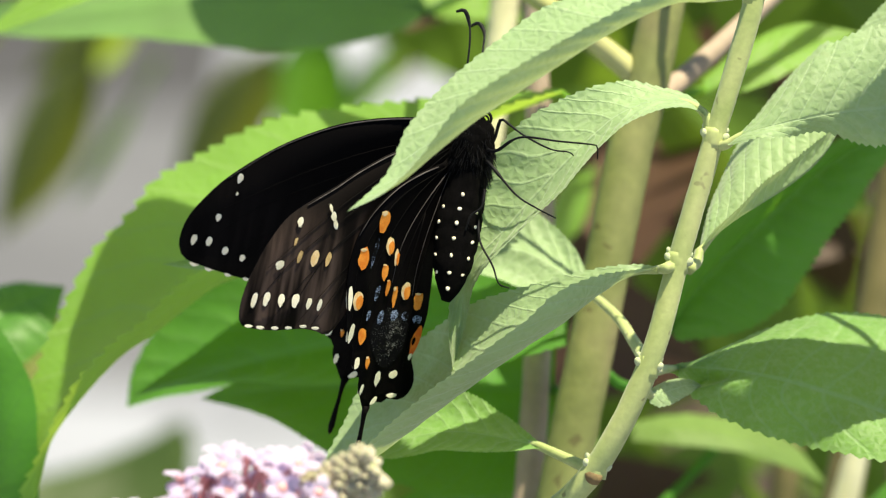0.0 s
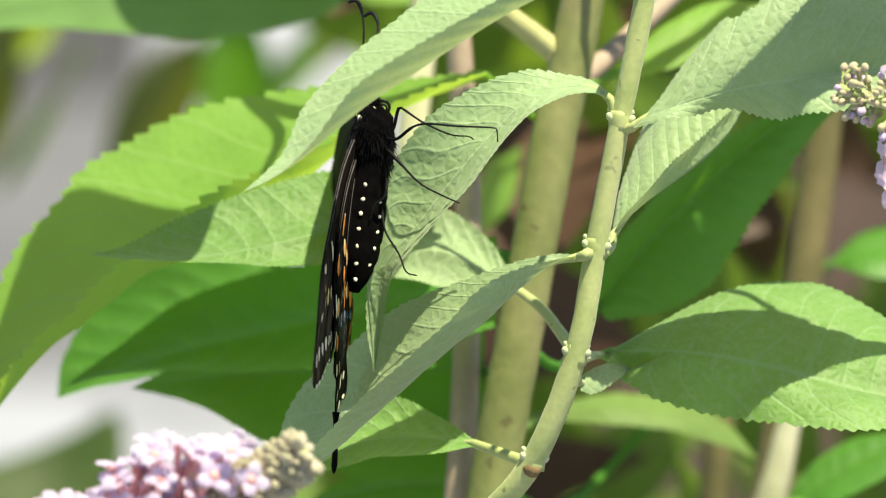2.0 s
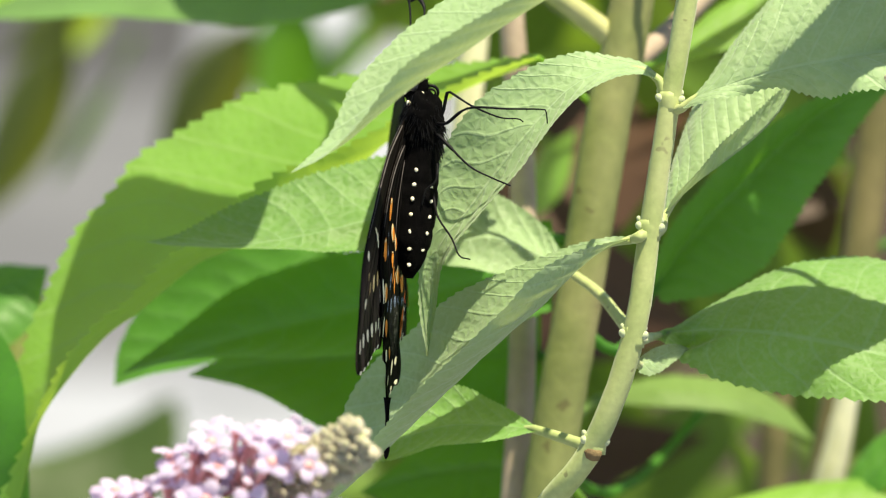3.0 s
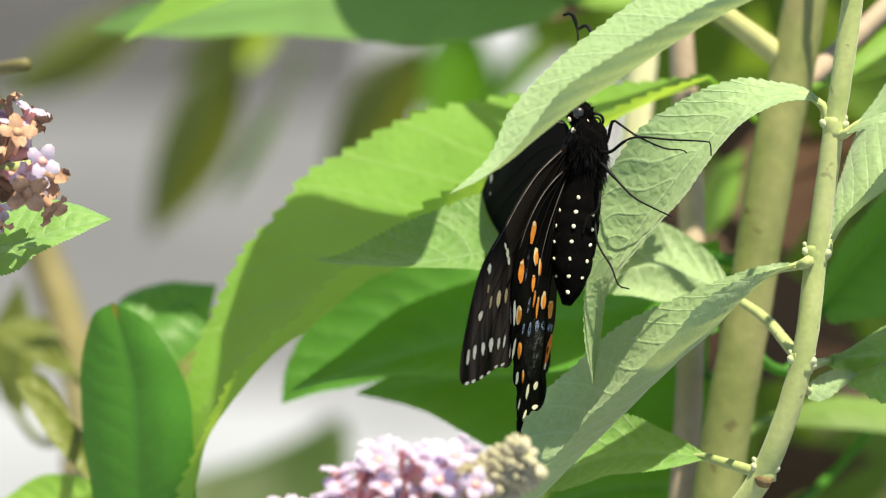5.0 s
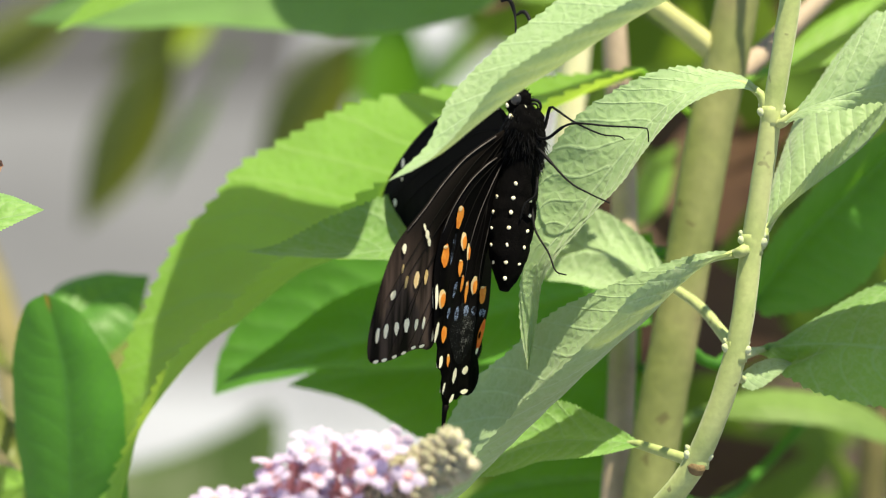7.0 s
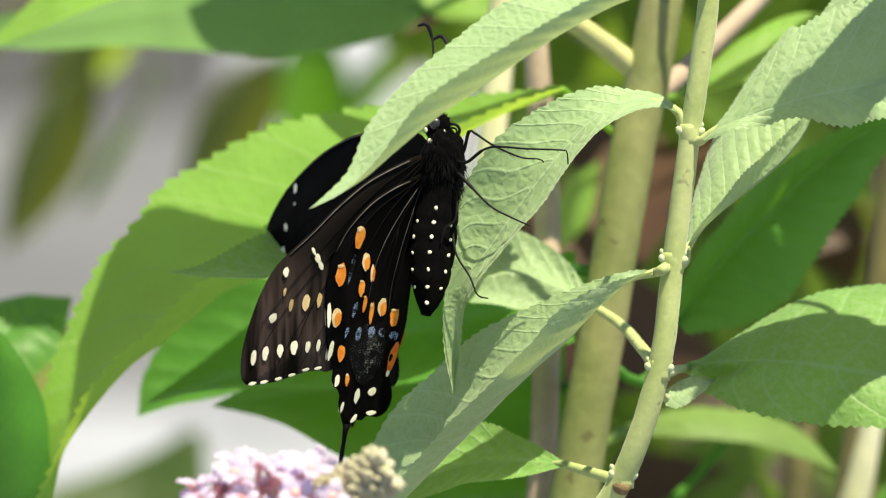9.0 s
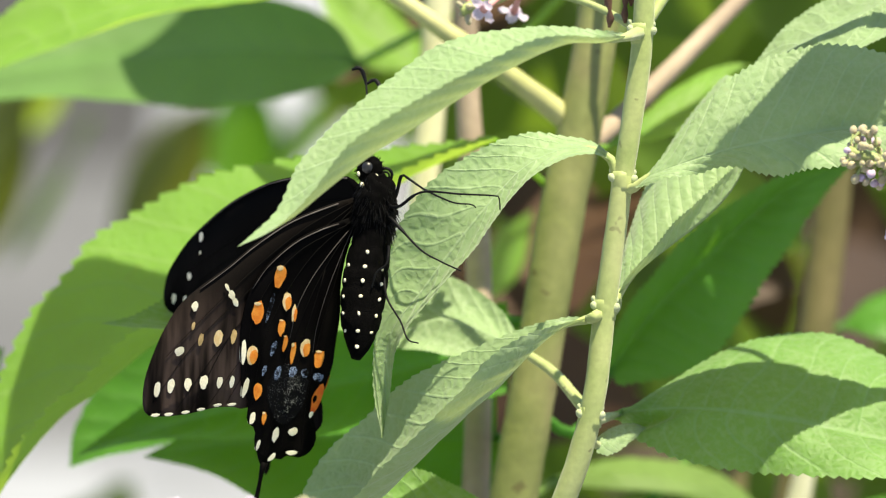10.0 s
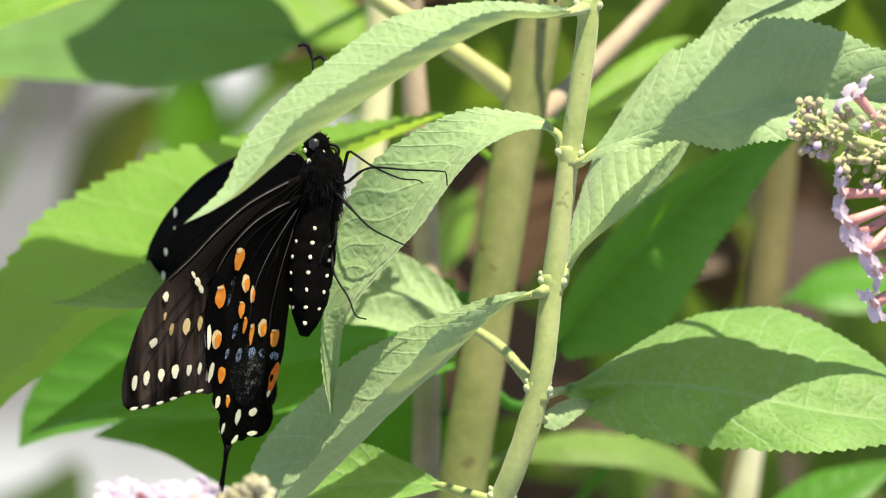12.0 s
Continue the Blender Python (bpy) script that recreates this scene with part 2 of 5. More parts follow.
def curve_points(ctrl, count):
    """A Catmull-Rom curve through the control points, sampled evenly."""
    c = [Vector(p) for p in ctrl]
    if len(c) == 2:
        return [c[0].lerp(c[1], i / (count - 1)) for i in range(count)]
    ext = [c[0] * 2 - c[1]] + c + [c[-1] * 2 - c[-2]]
    fine = []
    for k in range(1, len(ext) - 2):
        p0, p1, p2, p3 = ext[k - 1:k + 3]
        for j in range(12):
            t = j / 12
            fine.append(0.5 * (2 * p1 + (p2 - p0) * t + (2 * p0 - 5 * p1 + 4 * p2 - p3) * t * t + (3 * p1 - p0 - 3 * p2 + p3) * t ** 3))
    fine.append(c[-1])
    run = [0.0]
    for a, b in zip(fine, fine[1:]):
        run.append(run[-1] + (b - a).length)
    out, k = [], 0
    for i in range(count):
        want = run[-1] * i / (count - 1)
        while k < len(run) - 2 and run[k + 1] < want:
            k += 1
        span = run[k + 1] - run[k]
        out.append(fine[k].lerp(fine[k + 1], (want - run[k]) / span if span > 1e-12 else 0))
    return out


def tube(bm, pts, radii, sides=10, cap=True, wobble=0.0):
    """A round tube along points, one radius each."""
    rings, ref = [], None
    for i, p in enumerate(pts):
        d = (pts[min(i + 1, len(pts) - 1)] - pts[max(i - 1, 0)]).normalized()
        if ref is None:
            ref = d.orthogonal().normalized()
        ref = (ref - d * ref.dot(d)).normalized()
        other = d.cross(ref)
        ring = []
        for s in range(sides):
            a = 2 * math.pi * s / sides
            r = radii[i] * (1 + wobble * noise.noise(Vector((p.x * 300 + math.cos(a), p.y * 300 + math.sin(a), p.z * 300))))
            ring.append(bm.verts.new(p + (ref * math.cos(a) + other * math.sin(a)) * r))
        rings.append(ring)
    for a, b in zip(rings, rings[1:]):
        for s in range(sides):
            bm.faces.new((a[s], a[(s + 1) % sides], b[(s + 1) % sides], b[s]))
    if cap:
        bm.faces.new(rings[0][::-1])
        bm.faces.new(rings[-1])
    return bm


def blob(bm, centre, radii, turn=None, seg=12, rings=8, rough=0.0):
    m = Matrix.Translation(centre) @ (turn.to_4x4() if turn is not None else Matrix()) @ Matrix.Diagonal((*radii, 1))
    made = bmesh.ops.create_uvsphere(bm, u_segments=seg, v_segments=rings, radius=1, matrix=m)["verts"]
    if rough:
        for v in made:
            v.co += (v.co - Vector(centre)) * rough * noise.noise(v.co * 900)
    return made


def leaf(owner, mid, far, near, material, stalk=None, teeth=46, tooth=0.45, veins=12, quilt=0.28, long=180, name="leaf", label="", stalk_r=0.9):
    """A leaf blade lofted from its midrib to its two margins (millimetres in VIEW), saw-toothed, quilted between the side veins,
    with its stalk running on into the midrib."""
    pivot = Vector(owner["pivot"])
    m, a, b = ([p - pivot for p in curve_points(c, long)] for c in (mid, far, near))
    across = 9
    bm = bmesh.new()
    layer = bm.loops.layers.uv.new("UVMap")
    seed = (mid[0][0] * 1.7 + mid[0][1]) % 10
    grid, along_veins = [], {}
    for i in range(long):
        u = i / (long - 1)
        row = []
        for j in range(-across, across + 1):
            v = j / across
            edge = a[i] if v < 0 else b[i]
            s = abs(v)
            out = edge - m[i]
            wide = out.length
            p = m[i] + out * s
            along = (m[min(i + 1, long - 1)] - m[max(i - 1, 0)]).normalized()
            nor = out.cross(along)
            nor = nor.normalized() if nor.length > 1e-9 else Vector((0, 0, 1))
            if v < 0:
                nor = -nor
            taper = min(1, wide / 6)
            p += nor * (0.10 * wide * math.sin(math.pi * s) * taper)
            phase = (u - 0.15 * s ** 1.3) * veins + 0.5 + 0.7 * noise.noise(Vector((u * 4, v * 1.5, seed)))
            lump = abs(math.sin(math.pi * phase)) ** 0.7
            p += nor * quilt * taper * lump * math.sin(math.pi * min(1, s * 1.02)) ** 0.6
            p += nor * 0.35 * taper * s * noise.noise(Vector((u * 7 + seed, v * 2, seed)))
            if abs(j) == across and wide > 0.5:
                saw = (u * teeth + 0.3 * noise.noise(Vector((u * 40, seed, v)))) % 1.0
                p += (out / wide - nor * 0.314 * taper).normalized() * tooth * (saw - 0.35) * min(1, wide / 3)
            row.append(bm.verts.new(p / 1000))
            along_veins[i, j + across] = (phase - 0.5) / material["veins"]
        grid.append(row)
    n2 = 2 * across
    for i in range(long - 1):
        for j in range(n2):
            f = bm.faces.new((grid[i][j], grid[i][j + 1], grid[i + 1][j + 1], grid[i + 1][j]))
            for lp, (ii, jj) in zip(f.loops, ((i, j), (i, j + 1), (i + 1, j + 1), (i + 1, j))):
                lp[layer].uv = (along_veins[ii, jj], jj / n2)
    # raised midrib under the blade, running back into the stalk
    keel = [p / 1000 for p in m[: int(long * (0.14 if material in (LEAF_NEAR, LEAF_MID) else 0.1))]]
    rr = [0.001 * stalk_r * (0.8 - 0.75 * i / len(keel)) for i in range(len(keel))]
    keel = [p - Vector((0, 0, 0.0011 * stalk_r * min(1, 2 * i / len(keel)))) for i, p in enumerate(keel)]
    if stalk:
        st = [(Vector(p) - pivot) / 1000 for p in stalk]
        lead = curve_points(st + [keel[0]], 10)[:-1]
        keel, rr = lead + keel, [0.001 * stalk_r * (1.15 - 0.35 * i / 9) for i in range(9)] + rr
    ob = part(name, bm, material, owner, label)
    rib = bmesh.new()
    tube(rib, keel, rr, 6)
    part("leaf_stalk", rib, STEM_GREEN if material in (LEAF_NEAR, LEAF_MID) else material, ob)
    return ob


def foot(owner, top, base, r0, r1, material):
    """The lower length of a stalk, from its last bend to the ground."""
    pivot = Vector(owner["pivot"])
    a, b = (Vector(top) - pivot) / 1000, (Vector(base) - pivot) / 1000
    bm = bmesh.new()
    tube(bm, [a.lerp(b, k / 24) + Vector((0.006 * math.sin(k * 0.26), 0, 0.004 * math.sin(k * 0.39))) * (k < 24) for k in range(25)], [(r0 + (r1 - r0) * k / 24) / 1000 for k in range(25)], 14, wobble=0.06)
    part("stalk_foot", bm, material, owner)


def stem(owner, ctrl, radii, material, count=40, name="stem", sides=14, wobble=0.05):
    pivot = Vector(owner["pivot"])
    pts = [(p - pivot) / 1000 for p in curve_points(ctrl, count)]
    rr = [r.x / 1000 for r in curve_points([(r, 0, 0) for r in radii], count)] if len(set(radii)) > 1 else [radii[0] / 1000] * count
    bm = bmesh.new()
    tube(bm, pts, rr, sides, wobble=wobble)
    return part(name, bm, material, owner)


def ground_point(x, y):
    """The place x, y on the ground, as millimetres in VIEW."""
    p = VIEW.inverted() @ Vector((x, y, 0.0))
    return (p.x * 1000, p.y * 1000, p.z * 1000)


def node_joint(owner, p, r, tilt=0.0, buds=True, dark=False):
    """A swollen joint of the shoot: a ring, two pairs of small axil buds and a scar."""
    c = (Vector(p) - Vector(owner["pivot"])) / 1000
    r /= 1000
    bm = bmesh.new()
    tube(bm, [c + Vector((0, dy * r, 0)) for dy in (-0.9, -0.45, 0, 0.45, 0.9)], [r * k for k in (0.92, 0.96, 1.0, 0.97, 0.92)], 14, wobble=0.05)
    part("joint", bm, STEM_GREEN, owner)
    if dark:
        bm = bmesh.new()
        blob(bm, c + Vector((-0.15 * r, -0.9 * r, 0.72 * r)), (0.8 * r, 0.55 * r, 0.34 * r), rough=0.5)
        part("scar", bm, SCAR, owner)
    if buds:
        for sx, sy in ((-1.05, 0.35), (1.1, 0.2)):
            bm = bmesh.new()
            for k in range(2):
                blob(bm, c + Vector((sx * (0.88 - 0.05 * k) * r, (sy + 0.5 * k) * r, (0.4 - 0.6 * k) * r)), ((0.32 - 0.06 * k) * r, 0.42 * r, 0.32 * r), Euler((0.2 * k, 0, -0.45 * sx)).to_matrix(), 12, 8, 0.08)
            part("axil_bud", bm, AXIL, owner)


# ---- ground ----
def ground():
    bm = bmesh.new()
    bmesh.ops.create_grid(bm, x_segments=2, y_segments=2, size=400)
    me = bpy.data.meshes.new("ground")
    bm.to_mesh(me)
    bm.free()
    me.materials.append(CONCRETE)
    tagged(new("ground", me), "pale concrete paving in bright sun", "ground", kind="structure")
    # an asphalt lane beyond the paving
    bm = bmesh.new()
    bmesh.ops.create_grid(bm, x_segments=1, y_segments=1, size=1, matrix=Matrix.Translation((0, 10.0, 0.004)) @ Matrix.Diagonal((60, 5, 1, 1)))
    me = bpy.data.meshes.new("road")
    bm.to_mesh(me)
    bm.free()
    me.materials.append(ASPHALT)
    tagged(new("road", me), "dark asphalt lane beyond the paving", "road", kind="structure")
    # grey paving between the two
    bm = bmesh.new()
    bmesh.ops.create_grid(bm, x_segments=1, y_segments=1, size=1, matrix=Matrix.Translation((0, 4.72, 0.004)) @ Matrix.Diagonal((60, 0.278, 1, 1)))
    me = bpy.data.meshes.new("pavement")
    bm.to_mesh(me)
    bm.free()
    me.materials.append(PAVING)
    tagged(new("pavement", me), "grey paved strip along the lane", "pavement", kind="structure")
    # a strip of white paving that runs on past the bush
    bm = bmesh.new()
    bmesh.ops.create_grid(bm, x_segments=1, y_segments=1, size=1, matrix=Matrix.Translation((0.815, 9.7, 0.008)) @ Matrix.Diagonal((1.0, 5.3, 1, 1)))
    me = bpy.data.meshes.new("pavement")
    bm.to_mesh(me)
    bm.free()
    me.materials.append(CONCRETE)
    tagged(new("pavement", me), "pale paving slab path in bright sun", "pavement", kind="structure")
    # the planting bed: a low lumpy sheet of bark
    bm = bmesh.new()
    bmesh.ops.create_grid(bm, x_segments=60, y_segments=90, size=1, matrix=Matrix.Translation((1.47, 3.3, 0.03)) @ Matrix.Diagonal((1.5, 3.0, 1, 1)))
    for v in bm.verts:
        edge = min(v.co.x + 0.03, 2.97 - v.co.x, v.co.y - 0.3, 6.3 - v.co.y)
        v.co.z = 0.004 + min(0.05, max(0, edge) * 0.4) + 0.02 * noise.noise(v.co * 9) * (edge > 0.01)
    me = bpy.data.meshes.new("planting_bed")
    bm.to_mesh(me)
    bm.free()
    me.materials.append(MULCH)
    tagged(new("planting_bed", me), "planting bed of brown bark mulch", "planting bed", kind="structure")


# ---- the shoot with the butterfly ----
JOINT = (25.9, 24.7, 0.0)


def shoot():
    s = thing("butterfly_bush_shoot", JOINT, "pale green butterfly bush shoot with felted grey-green leaves", "plant")
    stem(s, [(32.0, 65.5, 0.0), (31.0, 52.6, 0.0), (30.3, 40.9, 0.0), (27.5, 21.8, 0.0), (24.8, 2.5, 0.0), (22.6, -13.5, 0.0), (17.1, -29.7, -2.0), (9.9, -39.7, -8.0), (3.1, -49.6, -30.0), (-1.3, -58.9, -62.0)],
         [1.5, 1.6, 1.65, 1.6, 1.6, 1.65, 1.8, 1.9, 2.0, 2.2], STEM_GREEN, 90)
    for p, dark in (((30.4, 44.1, 0.0), False), ((27.5, 21.8, 0.0), False), ((24.8, 2.5, 0.0), False), ((22.6, -13.7, 0.0), False), ((17.1, -29.9, -2.0), True)):
        node_joint(s, p, 1.75, dark=dark)
    # long leaf over the butterfly's head, folded to a channel
    top_leaf = leaf(s, [(27.9, 43.1, 15.0), (23.8, 41.8, 25.5), (18.2, 41.3, 32.0), (9.9, 37.5, 35.0), (1.6, 32.5, 37.0), (-4.9, 28.3, 38.0), (-10.7, 24.6, 38.0), (-16.5, 20.1, 38.0), (-22.2, 15.6, 37.0), (-29.7, 11.8, 36.0)],
         [(27.9, 43.6, 14.0), (23.8, 43.7, 24.5), (13.3, 44.2, 24.0), (0.8, 42.0, 24.0), (-7.5, 36.5, 25.0), (-15.0, 30.2, 27.0), (-20.7, 24.0, 30.0), (-24.0, 17.0, 33.0), (-29.7, 11.8, 36.0)],
         [(27.8, 43.2, 16.0), (23.7, 42.5, 29.5), (15.7, 42.3, 36.0), (8.2, 39.2, 40.0), (-0.8, 34.5, 43.0), (-8.2, 30.1, 43.0), (-13.9, 25.7, 42.0), (-18.9, 19.4, 40.0), (-24.2, 14.5, 38.0), (-29.7, 11.8, 36.0)],
         LEAF_NEAR, [(30.3, 44.3, 0.0), (29.1, 43.8, 5.0)], veins=13)
    # leaf that the butterfly clings to
    leaf(s, [(25.8, 25.1, 0.0), (24.5, 26.1, 0.0), (22.2, 26.9, 0.0), (17.9, 26.5, 1.0), (12.8, 24.0, 2.0), (8.6, 19.8, 2.0), (5.4, 16.0, 2.0), (1.2, 10.6, 1.0), (-2.9, 5.0, 0.0), (-6.6, 0.4, -1.0), (-8.0, -4.2, -2.0), (-8.2, -10.1, -3.0), (-8.6, -16.8, -4.0)],
         [(25.9, 25.3, -0.6), (24.7, 26.8, -1.2), (22.3, 28.1, -2.0), (18.5, 28.7, -2.4), (14.2, 29.2, -2.4), (9.1, 28.0, -1.8), (3.1, 25.0, -1.2), (-2.5, 20.6, -0.5), (-6.7, 13.7, -1.5), (-8.4, 6.1, -1.5), (-9.9, -2.5, -1.5), (-9.9, -10.2, -1.5), (-8.6, -16.8, -1.5)],
         [(25.8, 24.9, 1.0), (24.5, 25.6, 1.5), (22.2, 25.9, 2.0), (18.8, 25.2, 3.5), (14.5, 22.9, 5.5), (11.0, 19.6, 6.0), (8.6, 16.6, 5.5), (5.0, 11.4, 5.0), (0.6, 6.5, 4.0), (-3.9, 1.2, 2.5), (-6.6, -3.5, 0.0), (-7.5, -10.1, -2.0), (-8.6, -16.8, -4.0)],
         LEAF_NEAR, [(26.9, 22.4, 0.0), (26.4, 23.9, 0.0)], veins=14, quilt=0.36)
    # channelled leaf below it
    low_a = leaf(s, [(22.2, 1.1, -0.5), (18.2, -0.3, 6.0), (13.1, -4.5, 10.0), (8.9, -9.0, 11.0), (3.9, -13.3, 10.0), (-1.2, -18.1, 8.0), (-8.0, -24.9, 4.0), (-14.4, -31.4, 0.0), (-20.4, -37.4, -4.0), (-26.9, -43.6, -9.0)],
         [(22.3, 1.4, -1.0), (18.3, 1.3, 4.0), (12.3, -0.4, 3.0), (5.6, -3.1, 1.0), (-1.2, -6.0, -2.0), (-6.8, -9.5, -6.0), (-11.6, -14.1, -10.0), (-16.7, -18.4, -13.0), (-20.3, -24.0, -13.0), (-22.2, -30.0, -12.0), (-26.9, -43.6, -9.0)],
         [(22.2, 1.3, 0.1), (18.2, 0.4, 8.0), (12.3, -1.6, 16.0), (7.1, -4.9, 19.0), (3.4, -9.2, 19.0), (-1.2, -13.7, 18.0), (-5.3, -17.9, 16.0), (-10.5, -22.9, 12.0), (-15.6, -28.7, 7.0), (-20.7, -35.5, 2.0), (-26.9, -43.6, -9.0)],
         LEAF_NEAR, [(24.3, 2.0, 0.0), (23.1, 1.4, 2.0)], veins=14, teeth=44, tooth=0.5)
    # small leaf arching behind it
    low_b = leaf(s, [(13.2, -4.1, -32.0), (7.5, -1.2, -35.0), (1.4, 1.0, -37.0), (-3.9, 0.1, -38.0), (-8.2, -3.2, -38.0)],
         [(13.2, -3.4, -33.0), (9.3, 2.7, -38.0), (4.0, 6.7, -42.0), (-1.2, 8.0, -44.0), (-6.1, 4.5, -43.0), (-8.2, -3.2, -38.0)],
         [(13.2, -4.7, -31.0), (8.4, -4.7, -32.0), (2.7, -4.6, -33.0), (-3.0, -3.6, -35.0), (-8.2, -3.2, -38.0)], LEAF_NEAR, [(22.5, -13.4, -2.0), (20.5, -10.7, -14.0), (17.4, -7.0, -24.0)], veins=9)
    low_c = leaf(s, [(8.2, -28.0, -10.0), (1.4, -27.6, -14.0), (-5.5, -27.9, -17.0), (-12.4, -30.1, -18.0), (-19.3, -33.6, -18.0)],
         [(8.2, -27.5, -11.0), (2.2, -24.2, -18.0), (-4.7, -21.6, -22.0), (-11.6, -24.2, -24.0), (-19.3, -33.6, -18.0)],
         [(8.2, -28.3, -9.0), (1.4, -29.9, -11.0), (-7.2, -31.0, -14.0), (-13.3, -33.1, -16.0), (-19.3, -33.6, -18.0)], LEAF_MID, [(16.5, -30.4, -3.0), (12.5, -29.2, -7.0)], veins=9)
    # leaves on the other side
    leaf(s, [(29.4, 21.0, 2.0), (31.5, 22.6, 3.0), (34.1, 23.7, 3.0), (36.6, 24.5, 3.0), (40.0, 25.6, 2.5), (43.4, 26.6, 2.0), (47.7, 27.6, 1.0), (52.0, 28.4, 0.0), (56.3, 29.2, -1.0), (60.6, 29.8, -2.0), (65.8, 30.2, -3.0), (71.9, 30.3, -5.0), (80.1, 30.0, -8.0), (92.2, 26.7, -10.0)],
         [(29.4, 21.1, 2.0), (31.7, 23.5, 2.0), (34.1, 26.4, 1.0), (36.7, 29.8, 0.0), (39.3, 33.0, -1.0), (41.9, 35.5, -1.5), (44.0, 37.4, -2.0), (47.4, 39.6, -2.0), (52.1, 41.3, -2.5), (56.4, 42.4, -2.5), (60.7, 42.5, -3.0), (64.9, 41.7, -3.0), (69.2, 40.3, -3.0), (73.5, 38.1, -4.0), (84.0, 33.6, -6.0), (92.2, 26.7, -10.0)],
         [(29.5, 20.8, 3.0), (31.8, 21.5, 5.0), (34.2, 22.4, 5.5), (36.2, 22.6, 5.0), (38.8, 23.0, 2.5), (41.8, 24.0, 0.5), (44.8, 24.0, 0.0), (47.8, 23.3, -0.5), (51.0, 22.7, -1.0), (53.6, 23.3, 2.0), (56.1, 23.7, 4.0), (59.9, 24.2, 4.0), (64.7, 25.0, 2.0), (71.7, 25.5, -3.0), (80.1, 24.9, -8.0), (92.2, 26.7, -10.0)],
         LEAF_NEAR, [(27.7, 21.0, 0.0), (28.7, 20.7, 1.0)], veins=15, quilt=0.45, teeth=56, tooth=0.7)
    leaf(s, [(26.8, 4.5, -6.0), (28.6, 6.7, -7.0), (31.8, 9.7, -8.0), (35.7, 12.7, -9.0), (39.6, 15.7, -11.0), (43.1, 19.0, -13.0), (45.6, 22.6, -15.0), (47.5, 27.4, -18.0)],
         [(26.7, 4.5, -7.0), (27.5, 9.7, -12.0), (29.5, 16.2, -17.0), (32.2, 22.8, -22.0), (36.6, 29.8, -26.0), (41.0, 35.5, -27.0), (44.5, 38.7, -28.0), (47.2, 34.5, -25.0), (47.5, 27.4, -18.0)],
         [(26.8, 4.7, -6.0), (28.5, 7.7, -5.0), (31.8, 11.2, -6.0), (35.2, 15.5, -7.0), (37.8, 17.8, -8.0), (40.5, 20.1, -10.0), (43.1, 22.8, -12.0), (45.1, 24.5, -14.0), (47.5, 27.4, -18.0)],
         LEAF_NEAR, [(25.4, 1.8, -2.0), (26.5, 2.8, -5.0)], veins=13, tooth=0.6)
    low_d = leaf(s, [(25.3, -13.8, -13.0), (27.7, -13.3, -16.0), (29.7, -12.8, -13.0), (35.8, -12.4, -13.0), (43.5, -12.8, -13.0), (53.0, -14.2, -14.0), (61.7, -16.1, -15.0), (67.5, -17.3, -16.0), (77.2, -18.5, -17.0), (85.1, -18.1, -19.0)],
         [(25.3, -13.5, -13.0), (27.7, -12.6, -17.0), (29.8, -11.8, -15.0), (36.0, -7.9, -21.0), (44.8, -3.2, -26.0), (53.7, -1.1, -29.0), (61.6, -1.6, -30.0), (69.3, -5.2, -29.0), (77.7, -11.2, -25.0), (85.1, -18.1, -19.0)],
         [(25.3, -14.1, -13.0), (27.1, -14.3, -16.0), (28.8, -15.4, -24.0), (29.5, -16.7, -13.0), (35.6, -19.9, -14.0), (45.0, -21.9, -13.5), (55.2, -22.6, -9.0), (66.4, -22.8, -6.0), (77.8, -21.4, -12.0), (85.1, -18.1, -19.0)],
         LEAF_MID, [(23.0, -14.0, -0.5), (24.2, -14.0, -7.0)], veins=12, tooth=0.8)
    low_e = leaf(s, [(23.6, -17.9, -6.0), (26.2, -17.0, -9.0), (28.8, -15.8, -12.0), (31.5, -15.4, -14.0)], [(23.6, -17.0, -8.0), (25.8, -15.5, -12.0), (28.9, -14.7, -15.0), (31.5, -15.4, -14.0)],
         [(23.6, -19.1, -5.0), (25.7, -19.4, -7.0), (28.4, -17.9, -10.0), (31.5, -15.4, -14.0)], LEAF_NEAR, [(22.3, -14.6, -2.0), (22.7, -17.0, -4.0)], veins=6, long=30)
    leaf(s, [(79.1, 54.5, -19.0), (70.5, 51.0, -19.0), (61.8, 46.2, -18.0), (52.3, 41.5, -18.0), (44.6, 35.0, -21.0)],
         [(79.2, 55.4, -21.0), (70.8, 56.1, -25.0), (62.2, 51.8, -26.0), (52.6, 45.6, -25.0), (44.6, 35.0, -21.0)], [(79.0, 53.5, -17.0), (70.2, 45.7, -14.0), (61.5, 41.3, -13.0), (53.0, 38.0, -15.0), (44.6, 35.0, -21.0)],
         LEAF_NEAR, [(70.1, 63.6, -12.0), (77.7, 59.3, -11.0)], veins=10)
    # added above the view, outlined to cast the slanting shadow on the leaf below
    leaf(s, [(72.5, 77.0, 7.6), (72.0, 76.5, 9.6), (67.5, 76.0, 15.5), (62.0, 75.5, 19.5), (53.0, 74.0, 25.0)], [(72.5, 77.0, 7.6), (65.6, 75.8, 9.0), (59.4, 75.5, 15.0), (54.0, 74.5, 19.0), (53.0, 74.0, 25.0)],
         [(72.5, 77.0, 7.6), (78.6, 76.0, 9.0), (76.2, 75.8, 15.5), (69.6, 75.2, 19.5), (53.0, 74.0, 25.0)],
         LEAF_NEAR, [(52.8, 64.3, -9.0), (60.0, 72.0, -4.0)], veins=9)
